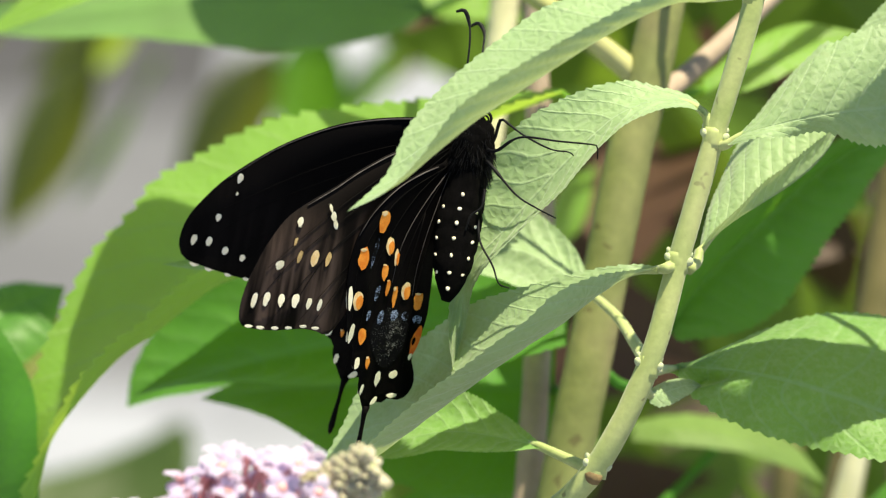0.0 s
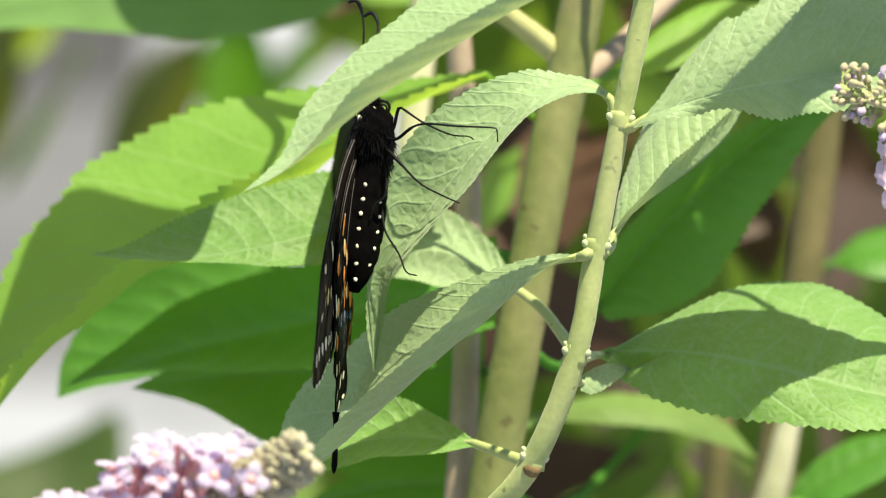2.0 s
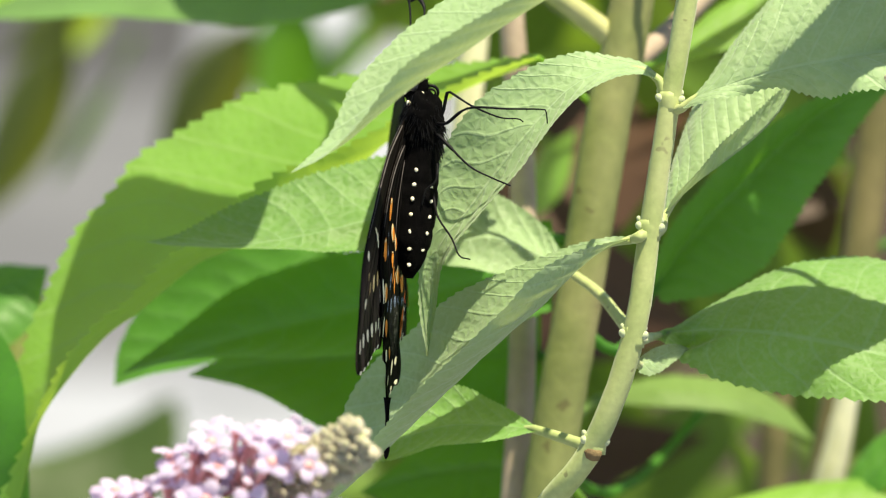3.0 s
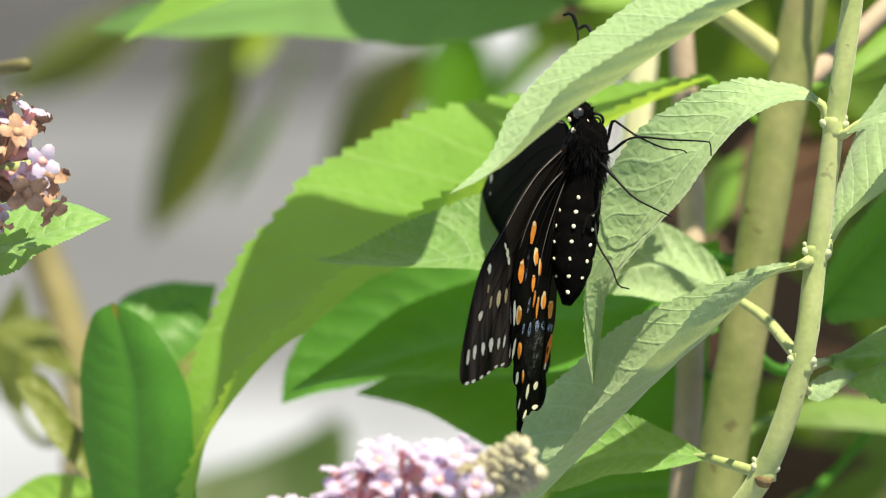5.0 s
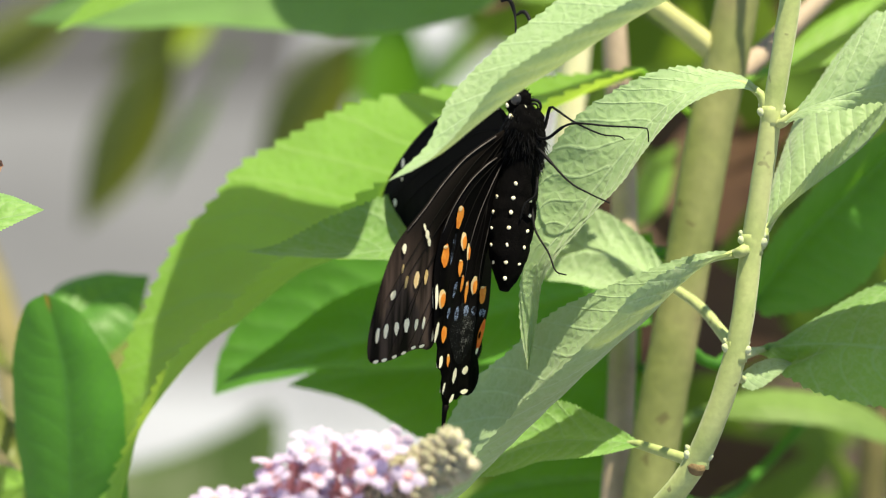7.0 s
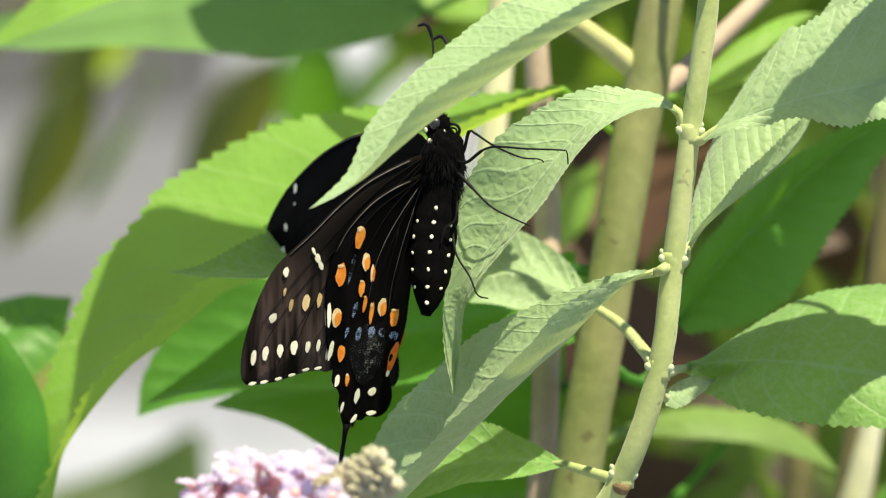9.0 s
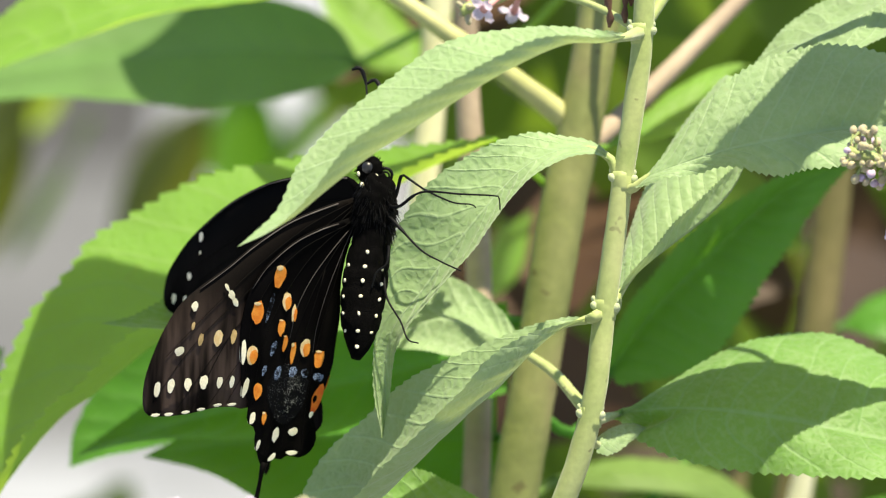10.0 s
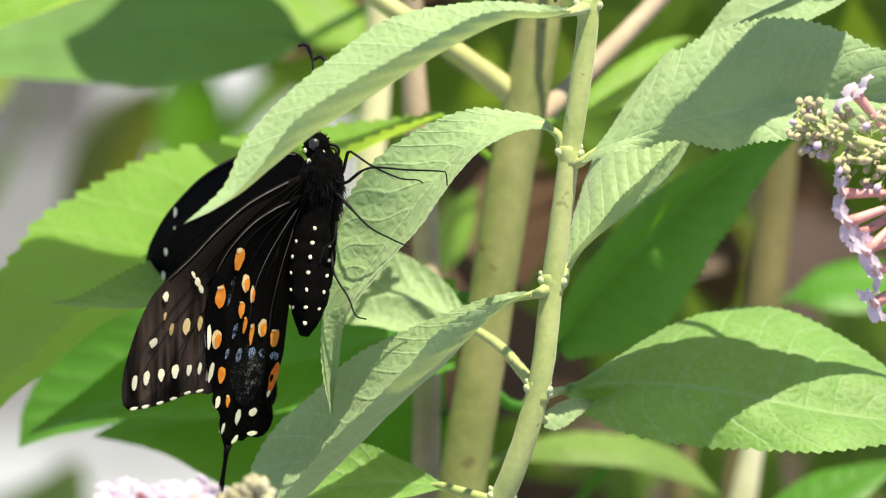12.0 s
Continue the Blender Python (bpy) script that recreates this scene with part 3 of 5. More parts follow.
    # side sprigs at the top joint
    stem(s, [(30.3, 44.5, -1.0), (22.9, 49.1, -14.0), (12.6, 52.5, -22.0), (6.6, 57.0, -26.0)], [0.7, 0.6, 0.5, 0.4], STEM_GREEN, 16, "sprig", 8)
    stem(s, [(30.6, 44.8, 0.0), (33.7, 49.5, -3.0), (39.0, 57.3, -6.0), (52.8, 64.3, -9.0), (70.1, 63.6, -12.0)], [0.9, 0.8, 0.75, 0.7, 0.6], STEM_GREEN, 24, "sprig", 8)
    for q in ((25.7, 47.2, -5.0), (28.0, 47.8, -4.0), (28.8, 50.4, -4.0), (25.3, 50.5, -6.0)):
        bm = bmesh.new()
        c = (Vector(q) - Vector(s["pivot"])) / 1000
        pts = [c + Vector((0.0006 * noise.noise(Vector((k, q[0], 0))), 0.0013 * k - 0.002, 0.0003 * k)) for k in range(5)]
        tube(bm, pts, [0.0002, 0.0006, 0.0003, 0.0006, 0.0002], 7, wobble=0.6)
        part("dry_capsule", bm, DRY, s)
    lower = [o for o in s.children if o.location.length == 0 and not o.name.startswith(("leaf", "sprig", "dry"))] + [low_a, low_b, low_c, low_d, low_e]
    return s, lower, top_leaf


# ---- stalks behind ----
def bush():
    s = thing("butterfly_bush", (17.5, 0.1, -60.0), "thick olive-green stalk of the butterfly bush with toothed leaves", "bush")
    base = ground_point(0.02, 1.30)
    stem(s, [(25.8, 69.1, -66.0), (25.2, 50.9, -64.0), (22.0, 31.4, -62.0), (19.1, 18.0, -61.0), (14.4, -10.6, -60.0), (11.2, -28.5, -60.0), (8.6, -45.4, -60.0), (5.5, -63.5, -64.0)], [3.2, 3.4, 3.7, 3.6, 3.6, 3.7, 3.9, 4.2], STEM_OLD, 90, "stalk", 18, 0.04)
    foot(s, (5.5, -63.5, -64.0), base, 4.2, 7.0, STEM_OLD)
    stem(s, [(23.1, 28.3, -64.0), (19.3, 33.0, -62.0), (10.3, 39.7, -58.0), (1.4, 45.9, -56.0), (-8.4, 52.8, -56.0), (-20.0, 60.8, -60.0)], [2.0, 1.4, 1.3, 1.25, 1.2, 1.1], STEM_CREAM, 30, "side_branch")
    stem(s, [(23.1, 28.3, -66.0), (29.4, 33.8, -74.0), (37.7, 41.8, -80.0), (51.2, 55.6, -90.0), (58.3, 63.4, -95.0)], [1.8, 1.5, 1.45, 1.4, 1.3], STEM_PINK, 24, "side_branch")
    # the large bright leaf behind the wings
    leaf(s, [(8.5, 29.2, -54.0), (-2.1, 24.9, -52.0), (-12.8, 18.3, -51.0), (-21.6, 10.3, -50.0), (-30.4, 4.1, -49.0), (-39.7, -0.7, -48.0), (-45.0, -3.0, -48.0), (-51.1, -7.9, -47.0), (-55.6, -11.5, -47.0), (-59.1, -13.9, -47.0), (-62.6, -17.7, -47.0), (-66.2, -22.1, -47.0), (-69.7, -27.4, -48.0), (-71.3, -33.1, -49.0), (-72.8, -39.0, -50.0), (-75.0, -46.9, -52.0)],
         [(8.6, 30.1, -60.0), (-2.2, 28.8, -66.0), (-13.0, 27.8, -70.0), (-24.2, 26.6, -72.0), (-33.2, 24.8, -72.0), (-38.7, 23.4, -72.0), (-44.9, 20.3, -71.0), (-50.3, 17.1, -70.0), (-55.6, 13.9, -69.0), (-59.4, 8.5, -67.0), (-65.3, 1.8, -65.0), (-68.8, -5.4, -63.0), (-72.2, -13.4, -60.0), (-74.7, -23.1, -57.0), (-76.2, -36.4, -54.0), (-76.7, -42.5, -53.0), (-75.0, -46.9, -52.0)],
         [(8.5, 29.4, -52.0), (-2.1, 26.1, -47.0), (-12.7, 20.2, -44.0), (-21.0, 15.5, -42.0), (-26.3, 13.2, -41.0), (-33.3, 10.6, -41.0), (-38.6, 6.8, -41.0), (-44.7, 1.5, -40.0), (-50.9, -3.5, -40.0), (-56.1, -8.8, -40.0), (-58.8, -10.7, -40.0), (-61.4, -13.2, -40.0), (-65.8, -18.5, -41.0), (-68.8, -23.8, -43.0), (-71.4, -29.1, -46.0), (-73.9, -34.5, -48.0), (-75.3, -40.6, -50.0), (-75.0, -46.9, -52.0)],
         LEAF_FRESH, [(19.3, 19.8, -62.0), (14.4, 24.2, -60.0)], veins=15, teeth=44, tooth=1.3, quilt=0.22, long=300, label="large bright green toothed leaf", stalk_r=0.6)
    leaf(s, [(-5.6, 7.1, -40.0), (-16.0, 4.3, -30.0), (-24.7, 2.0, -27.0), (-33.4, 0.4, -27.0), (-42.1, -0.1, -27.0), (-52.5, 0.4, -28.0)], [(-5.6, 12.4, -44.0), (-14.4, 13.7, -38.0), (-23.1, 11.9, -36.0), (-30.5, 9.4, -35.0), (-36.6, 6.9, -34.0), (-40.1, 5.5, -33.0), (-44.4, 3.1, -31.0), (-47.8, 1.5, -29.0), (-52.5, 0.4, -28.0)],
         [(-5.6, 1.0, -38.0), (-16.0, -0.8, -26.0), (-24.6, -1.2, -23.0), (-29.4, -0.9, -23.0), (-38.9, -0.5, -24.0), (-47.7, -0.2, -26.0), (-52.5, 0.4, -28.0)], LEAF_MID, [(16.2, -2.8, -61.0), (9.5, -2.6, -60.0), (5.9, 2.3, -54.0)], veins=11, tooth=0.6, stalk_r=0.5)
    leaf(s, [(-22.3, 1.0, -92.0), (-33.4, -4.5, -94.0), (-47.2, -13.7, -96.0), (-60.6, -23.1, -98.0)], [(-22.4, 4.7, -94.0), (-38.1, 1.9, -98.0), (-53.3, -7.3, -100.0), (-59.3, -15.6, -99.0), (-60.6, -23.1, -98.0)], [(-22.3, -0.8, -90.0), (-30.5, -11.3, -89.0), (-42.4, -18.2, -91.0), (-54.5, -21.2, -95.0), (-60.6, -23.1, -98.0)],
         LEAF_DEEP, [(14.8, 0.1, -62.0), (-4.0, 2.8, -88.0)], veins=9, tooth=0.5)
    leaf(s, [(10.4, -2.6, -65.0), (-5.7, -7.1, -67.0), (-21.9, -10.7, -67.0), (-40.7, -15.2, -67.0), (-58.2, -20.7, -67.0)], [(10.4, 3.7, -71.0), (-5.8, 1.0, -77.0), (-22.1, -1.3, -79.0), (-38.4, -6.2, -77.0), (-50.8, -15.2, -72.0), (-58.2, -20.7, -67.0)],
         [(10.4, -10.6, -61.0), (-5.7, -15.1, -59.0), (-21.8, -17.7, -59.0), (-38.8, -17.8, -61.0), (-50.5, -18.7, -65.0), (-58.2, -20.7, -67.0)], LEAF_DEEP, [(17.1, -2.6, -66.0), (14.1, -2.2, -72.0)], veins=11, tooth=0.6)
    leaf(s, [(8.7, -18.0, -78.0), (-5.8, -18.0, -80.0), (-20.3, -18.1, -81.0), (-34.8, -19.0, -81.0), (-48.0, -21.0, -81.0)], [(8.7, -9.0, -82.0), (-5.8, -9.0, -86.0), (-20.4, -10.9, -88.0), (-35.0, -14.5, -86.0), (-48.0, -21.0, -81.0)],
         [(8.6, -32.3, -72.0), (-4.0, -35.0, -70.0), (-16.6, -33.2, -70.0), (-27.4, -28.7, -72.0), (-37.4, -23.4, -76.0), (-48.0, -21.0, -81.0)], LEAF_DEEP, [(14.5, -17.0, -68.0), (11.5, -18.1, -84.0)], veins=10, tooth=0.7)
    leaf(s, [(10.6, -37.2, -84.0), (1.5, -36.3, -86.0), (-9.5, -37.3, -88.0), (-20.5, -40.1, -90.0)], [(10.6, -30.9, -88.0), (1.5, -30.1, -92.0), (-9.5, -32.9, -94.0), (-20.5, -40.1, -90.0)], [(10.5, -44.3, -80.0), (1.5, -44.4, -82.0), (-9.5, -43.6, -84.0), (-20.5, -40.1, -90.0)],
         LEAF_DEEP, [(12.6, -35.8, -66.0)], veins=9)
    # large shaded leaf on the other side
    leaf(s, [(26.8, -7.4, -72.0), (33.5, 2.1, -73.0), (41.7, 10.2, -74.0), (49.9, 17.9, -75.0), (58.0, 23.3, -75.0), (66.2, 25.9, -76.0)], [(25.8, -6.9, -70.0), (28.0, -0.2, -68.0), (30.7, 4.3, -67.0), (33.6, 7.9, -67.0), (36.1, 11.0, -67.0), (39.0, 14.3, -68.0), (43.3, 17.5, -69.0), (49.7, 21.5, -70.0), (56.0, 24.4, -72.0), (66.2, 25.9, -76.0)],
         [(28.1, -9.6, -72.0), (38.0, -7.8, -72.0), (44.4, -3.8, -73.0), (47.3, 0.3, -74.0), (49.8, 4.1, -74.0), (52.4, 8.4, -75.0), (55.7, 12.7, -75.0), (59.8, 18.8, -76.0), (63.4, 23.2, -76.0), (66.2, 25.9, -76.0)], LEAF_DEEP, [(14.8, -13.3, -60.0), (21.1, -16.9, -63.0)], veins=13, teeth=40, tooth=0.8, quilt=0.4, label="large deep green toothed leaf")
    leaf(s, [(22.3, -24.9, -132.0), (31.7, -23.5, -134.0), (44.1, -25.9, -136.0), (50.8, -29.3, -137.0), (55.3, -33.3, -138.0)], [(22.3, -24.0, -136.0), (31.0, -22.9, -142.0), (41.5, -23.7, -144.0), (50.0, -27.3, -142.0), (55.3, -33.3, -138.0)],
         [(22.2, -26.8, -130.0), (30.7, -27.2, -128.0), (40.1, -28.2, -130.0), (48.8, -30.7, -134.0), (55.3, -33.3, -138.0)], LEAF_PALE, [(13.1, -28.5, -62.0), (17.1, -26.2, -100.0)], veins=10, label="pale grey-green leaf seen from below")
    leaf(s, [(31.5, 31.0, -84.0), (38.0, 34.8, -90.0), (46.5, 38.6, -96.0), (56.7, 41.5, -100.0)], [(31.6, 32.9, -88.0), (38.2, 38.6, -95.0), (46.6, 42.5, -100.0), (56.7, 41.5, -100.0)], [(31.4, 29.1, -82.0), (39.7, 31.5, -86.0), (48.1, 35.8, -92.0), (56.7, 41.5, -100.0)],
         LEAF_FRESH, [(24.8, 27.9, -66.0), (28.1, 29.4, -75.0)], veins=9)
    leaf(s, [(27.5, -51.9, -112.0), (38.7, -46.8, -112.0), (51.7, -43.9, -114.0), (66.7, -42.3, -116.0), (79.9, -43.3, -118.0)], [(27.6, -51.1, -114.0), (38.9, -43.4, -120.0), (52.1, -39.9, -122.0), (67.0, -39.7, -122.0), (79.9, -43.3, -118.0)], [(27.5, -53.7, -110.0), (40.3, -52.2, -106.0), (53.4, -49.5, -108.0), (66.5, -46.8, -112.0), (79.9, -43.3, -118.0)], LEAF_FRESH, [(11.0, -36.0, -62.0), (24.0, -52.0, -90.0)], veins=10, long=90)
    leaf(s, [(57.6, -45.7, -120.0), (63.3, -38.3, -122.0), (71.8, -32.7, -124.0), (85.1, -27.1, -126.0)], [(57.6, -45.7, -120.0), (61.7, -36.1, -128.0), (70.3, -29.6, -130.0), (85.1, -27.1, -126.0)], [(57.6, -45.7, -120.0), (66.7, -40.0, -116.0), (77.1, -34.4, -118.0), (85.1, -27.1, -126.0)], LEAF_DEEP, [(11.0, -36.0, -62.0), (24.0, -52.0, -90.0)], veins=10, long=90)
    leaf(s, [(68.6, -0.2, -170.0), (74.1, 2.0, -172.0), (81.9, 2.7, -174.0), (93.8, 1.3, -176.0)], [(68.6, -0.2, -170.0), (74.5, 5.0, -180.0), (83.4, 6.4, -182.0), (93.8, 1.3, -176.0)], [(68.6, -0.2, -170.0), (74.6, -2.1, -164.0), (83.4, -2.6, -166.0), (93.8, 1.3, -176.0)], LEAF_DEEP, [(11.0, -36.0, -62.0), (24.0, -40.0, -120.0), (50.0, -14.0, -166.0)], veins=10, long=90)
    leaf(s, [(7.6, 3.3, -200.0), (10.1, 9.2, -202.0), (12.6, 14.2, -204.0), (16.1, 20.2, -206.0)], [(7.6, 3.3, -200.0), (7.7, 10.3, -208.0), (10.2, 16.3, -212.0), (16.1, 20.2, -206.0)], [(7.6, 3.3, -200.0), (12.5, 7.7, -194.0), (15.0, 13.2, -196.0), (16.1, 20.2, -206.0)], LEAF_FRESH, [(14.8, 0.1, -62.0), (0.0, -4.0, -150.0)], veins=9, long=80)
    # higher leaves, added out of view to shade the lower ones
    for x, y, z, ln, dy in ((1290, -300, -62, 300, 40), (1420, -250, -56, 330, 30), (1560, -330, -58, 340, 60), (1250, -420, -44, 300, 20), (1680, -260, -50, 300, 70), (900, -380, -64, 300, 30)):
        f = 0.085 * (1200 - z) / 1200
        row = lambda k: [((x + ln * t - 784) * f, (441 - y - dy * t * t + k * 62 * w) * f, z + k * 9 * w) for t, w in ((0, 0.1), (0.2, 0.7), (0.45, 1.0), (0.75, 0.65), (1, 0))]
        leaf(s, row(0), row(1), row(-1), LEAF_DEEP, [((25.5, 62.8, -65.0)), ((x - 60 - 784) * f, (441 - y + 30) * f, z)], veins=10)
    # two more unseen leaves, shaped for the shadows on the large and broad leaves
    leaf(s, [(-6.2, 100.1, -23.0), (-16.8, 96.0, -25.0), (-27.7, 91.3, -27.0), (-36.0, 85.3, -28.0), (-44.6, 77.6, -29.0)], [(-6.2, 100.2, -24.0), (-18.7, 100.8, -31.0), (-31.7, 99.1, -37.0), (-39.7, 91.1, -36.0), (-44.6, 77.6, -29.0)],
         [(-6.2, 100.1, -22.0), (-11.0, 90.0, -14.0), (-15.0, 82.4, 3.0), (-28.0, 77.3, 6.0), (-40.0, 76.5, -8.0), (-44.6, 77.6, -29.0)], LEAF_DEEP, [(-20.0, 60.8, -60.0), (-7.4, 81.2, -44.0)], veins=10)
    leaf(s, [(10.0, 92.0, -150.0), (-8.0, 93.0, -146.0), (-26.0, 91.0, -142.0), (-44.0, 86.0, -140.0)], [(10.0, 92.0, -150.0), (-6.0, 90.0, -168.0), (-26.0, 88.0, -160.0), (-44.0, 86.0, -140.0)],
         [(10.0, 92.0, -150.0), (-10.0, 90.0, -124.0), (-30.0, 88.0, -122.0), (-44.0, 86.0, -140.0)], LEAF_DEEP, [(25.5, 62.8, -65.0), (22.0, 84.0, -120.0)], veins=10)
    # a broad leaf across the top
    leaf(s, [(-12.2, 55.9, -88.0), (-30.5, 55.4, -90.0), (-48.9, 52.3, -92.0), (-66.4, 46.4, -94.0), (-86.7, 35.9, -96.0)], [(-12.3, 57.3, -92.0), (-30.8, 62.7, -100.0), (-49.3, 62.4, -104.0), (-66.8, 54.5, -102.0), (-86.7, 35.9, -96.0)],
         [(-12.2, 55.2, -86.0), (-30.4, 52.4, -84.0), (-48.6, 49.7, -84.0), (-64.2, 44.3, -88.0), (-86.7, 35.9, -96.0)], LEAF_FRESH, [(-7.5, 52.2, -56.0)], veins=11, tooth=0.5)
    leaf(s, [(-13.8, 44.6, -150.0), (-21.4, 45.8, -150.0), (-36.8, 46.3, -152.0), (-56.0, 45.2, -154.0), (-75.3, 42.4, -156.0), (-87.9, 40.5, -157.0), (-96.1, 39.4, -158.0)], [(-13.8, 44.6, -150.0), (-17.7, 51.0, -156.0), (-25.4, 55.0, -160.0), (-37.0, 56.1, -162.0), (-57.7, 51.4, -162.0), (-66.3, 48.3, -160.0), (-75.5, 46.5, -159.0), (-87.4, 44.2, -158.0), (-91.3, 42.4, -158.0), (-96.1, 39.4, -158.0)],
         [(-13.8, 44.6, -150.0), (-17.9, 41.3, -146.0), (-27.4, 38.4, -144.0), (-41.7, 36.9, -144.0), (-54.2, 37.9, -146.0), (-66.4, 38.7, -150.0), (-78.5, 38.3, -153.0), (-86.3, 38.7, -156.0), (-96.1, 39.4, -158.0)], LEAF_BLUE, [(24.8, 60.0, -66.0), (8.0, 54.0, -110.0)], veins=11, tooth=0.4, quilt=0.15, label="broad green leaf seen from below")
    leaf(s, [(-2.4, 44.4, -190.0), (-9.3, 48.3, -190.0), (-16.2, 54.3, -192.0), (-22.1, 62.3, -194.0)], [(-2.4, 44.4, -190.0), (-13.2, 45.3, -186.0), (-19.1, 52.2, -188.0), (-22.1, 62.3, -194.0)], [(-2.4, 44.4, -190.0), (-4.4, 51.5, -196.0), (-12.3, 58.4, -196.0), (-22.1, 62.3, -194.0)], LEAF_FRESH, [(24.8, 58.0, -66.0), (10.0, 46.0, -150.0)], veins=9, long=60)
    return s


def back_stalks():
    for name, ctrl, radii, mat, label, base in (
        ("pink_stalk", [(4.2, 70.3, -88.0), (4.2, 40.2, -88.0), (6.0, 10.1, -84.0), (5.8, -16.2, -74.0), (4.7, -39.5, -70.0), (3.2, -63.8, -70.0)], [1.9, 2.0, 2.1, 2.1, 2.2, 2.4, 4.0], STEM_PINK, "thin pinkish bare stalk of the bush", (-0.01, 1.36)),
        ("cream_stalk", [(0.6, 72.1, -120.0), (-1.1, 43.1, -120.0), (-2.7, 24.4, -120.0), (-6.5, -14.9, -120.0), (-9.4, -42.0, -121.0), (-11.6, -66.5, -124.0)], [2.3, 2.4, 2.5, 2.5, 2.6, 2.8, 4.5], STEM_STRAW, "sunlit cream-coloured bare stalk", (-0.03, 1.40)),
        ("brown_stalk", [(69.9, 74.3, -160.0), (68.2, 37.7, -160.0), (65.8, 13.6, -160.0), (62.4, -11.5, -160.0), (59.1, -34.6, -160.0), (56.5, -49.0, -160.0)], [3.0, 3.0, 3.1, 3.1, 3.2, 3.4, 5.0], STEM_BROWN, "olive-brown stalk in the back of the bush", (0.06, 1.44)),
        ("cream_stalk", [(62.7, -19.0, -150.0), (59.5, -34.4, -152.0), (57.6, -44.0, -154.0), (55.4, -68.2, -158.0)], [1.6, 3.0, 2.4, 2.6, 4.0], STEM_STRAW, "broken cream-coloured stalk with a pale knot", (0.05, 1.43)),
        ("brown_stalk", [(52.9, -12.0, -220.0), (51.4, -32.1, -220.0), (50.0, -56.3, -222.0)], [2.6, 2.7, 2.8, 4.0], STEM_BROWN, "dry brown stalk deep in the bush", (0.045, 1.5)),
    ):
        s = thing(name, ctrl[0], label, "stalk")
        stem(s, ctrl, radii[:-1], mat, 50, "stalk", 14)
        foot(s, ctrl[-1], ground_point(*base), radii[-2], radii[-1], mat)


def left_plant():
    s = thing("side_shoot", (-96.7, -14.2, -60.0), "shoot with upright green leaves tinged red at the tip", "plant")
    stem(s, [(-121.3, 12.0, -330.0), (-117.5, 1.2, -330.0), (-111.9, -11.7, -320.0), (-105.8, -27.2, -280.0), (-97.2, -44.2, -160.0), (-90.9, -64.5, -66.0)], [3.4, 4.2, 4.4, 4.2, 3.4, 3.2], STEM_BROWN, 50)
    foot(s, (-85.5, -63.6, -66.0), ground_point(-0.12, 1.28), 3.2, 4.5, STEM_BROWN)
    stem(s, [(-108.4, 13.5, -150.0), (-108.8, 24.4, -120.0), (-106.5, 29.8, -70.0), (-99.0, 31.2, -55.0)], [1.6, 1.4, 1.2, 1.0], STEM_BROWN, 20, "twig")
    leaf(s, [(-80.9, -40.8, -56.0), (-81.3, -30.1, -55.0), (-82.1, -18.6, -55.0), (-85.3, -6.3, -56.0)], [(-87.8, -41.0, -60.0), (-90.1, -28.5, -60.0), (-90.4, -16.9, -59.0), (-88.7, -8.8, -57.0), (-85.3, -6.3, -56.0)], [(-71.9, -40.8, -54.0), (-72.2, -30.1, -52.0), (-73.5, -19.4, -52.0), (-79.4, -9.7, -54.0), (-85.3, -6.3, -56.0)],
         LEAF_TIPPED, [(-85.4, -57.2, -64.0), (-82.3, -48.0, -58.0)], veins=10, tooth=0.3, quilt=0.06, label="upright green leaf with a red-tinged tip")
    leaf(s, [(-90.6, -14.6, -100.0), (-85.3, -11.0, -104.0), (-80.0, -7.3, -108.0), (-71.8, -3.6, -110.0)], [(-90.9, -11.0, -104.0), (-86.7, -5.5, -110.0), (-80.3, -3.4, -112.0), (-71.8, -3.6, -110.0)], [(-90.5, -20.1, -98.0), (-81.4, -18.3, -100.0), (-74.3, -12.8, -104.0), (-71.8, -3.6, -110.0)], LEAF_DEEP, [(-89.4, -22.3, -64.0), (-90.1, -18.0, -80.0)], veins=8)
    leaf(s, [(-88.3, -34.4, -80.0), (-95.4, -23.7, -90.0), (-104.0, -19.2, -95.0)], [(-90.4, -31.7, -84.0), (-98.4, -19.2, -94.0), (-104.0, -19.2, -95.0)], [(-87.3, -37.9, -78.0), (-96.9, -29.1, -86.0), (-104.0, -19.2, -95.0)], LEAF_OLIVE, [(-87.5, -41.0, -62.0)], veins=8)
    leaf(s, [(-88.5, -36.8, -70.0), (-98.0, -38.8, -76.0), (-109.2, -41.6, -80.0)], [(-88.8, -35.1, -74.0), (-98.4, -34.4, -82.0), (-109.2, -41.6, -80.0)], [(-88.4, -39.4, -68.0), (-97.7, -44.1, -72.0), (-109.2, -41.6, -80.0)], LEAF_FRESH, [(-87.2, -40.1, -62.0)], veins=8)
    leaf(s, [(-83.1, -21.6, -190.0), (-79.4, -16.7, -194.0), (-74.2, -7.3, -198.0)], [(-84.3, -19.6, -194.0), (-82.7, -12.8, -200.0), (-74.2, -7.3, -198.0)], [(-81.9, -23.5, -186.0), (-74.7, -18.6, -190.0), (-74.2, -7.3, -198.0)], LEAF_OLIVE, [(-92.5, -29.8, -120.0), (-87.7, -27.1, -170.0)], veins=8, long=40)
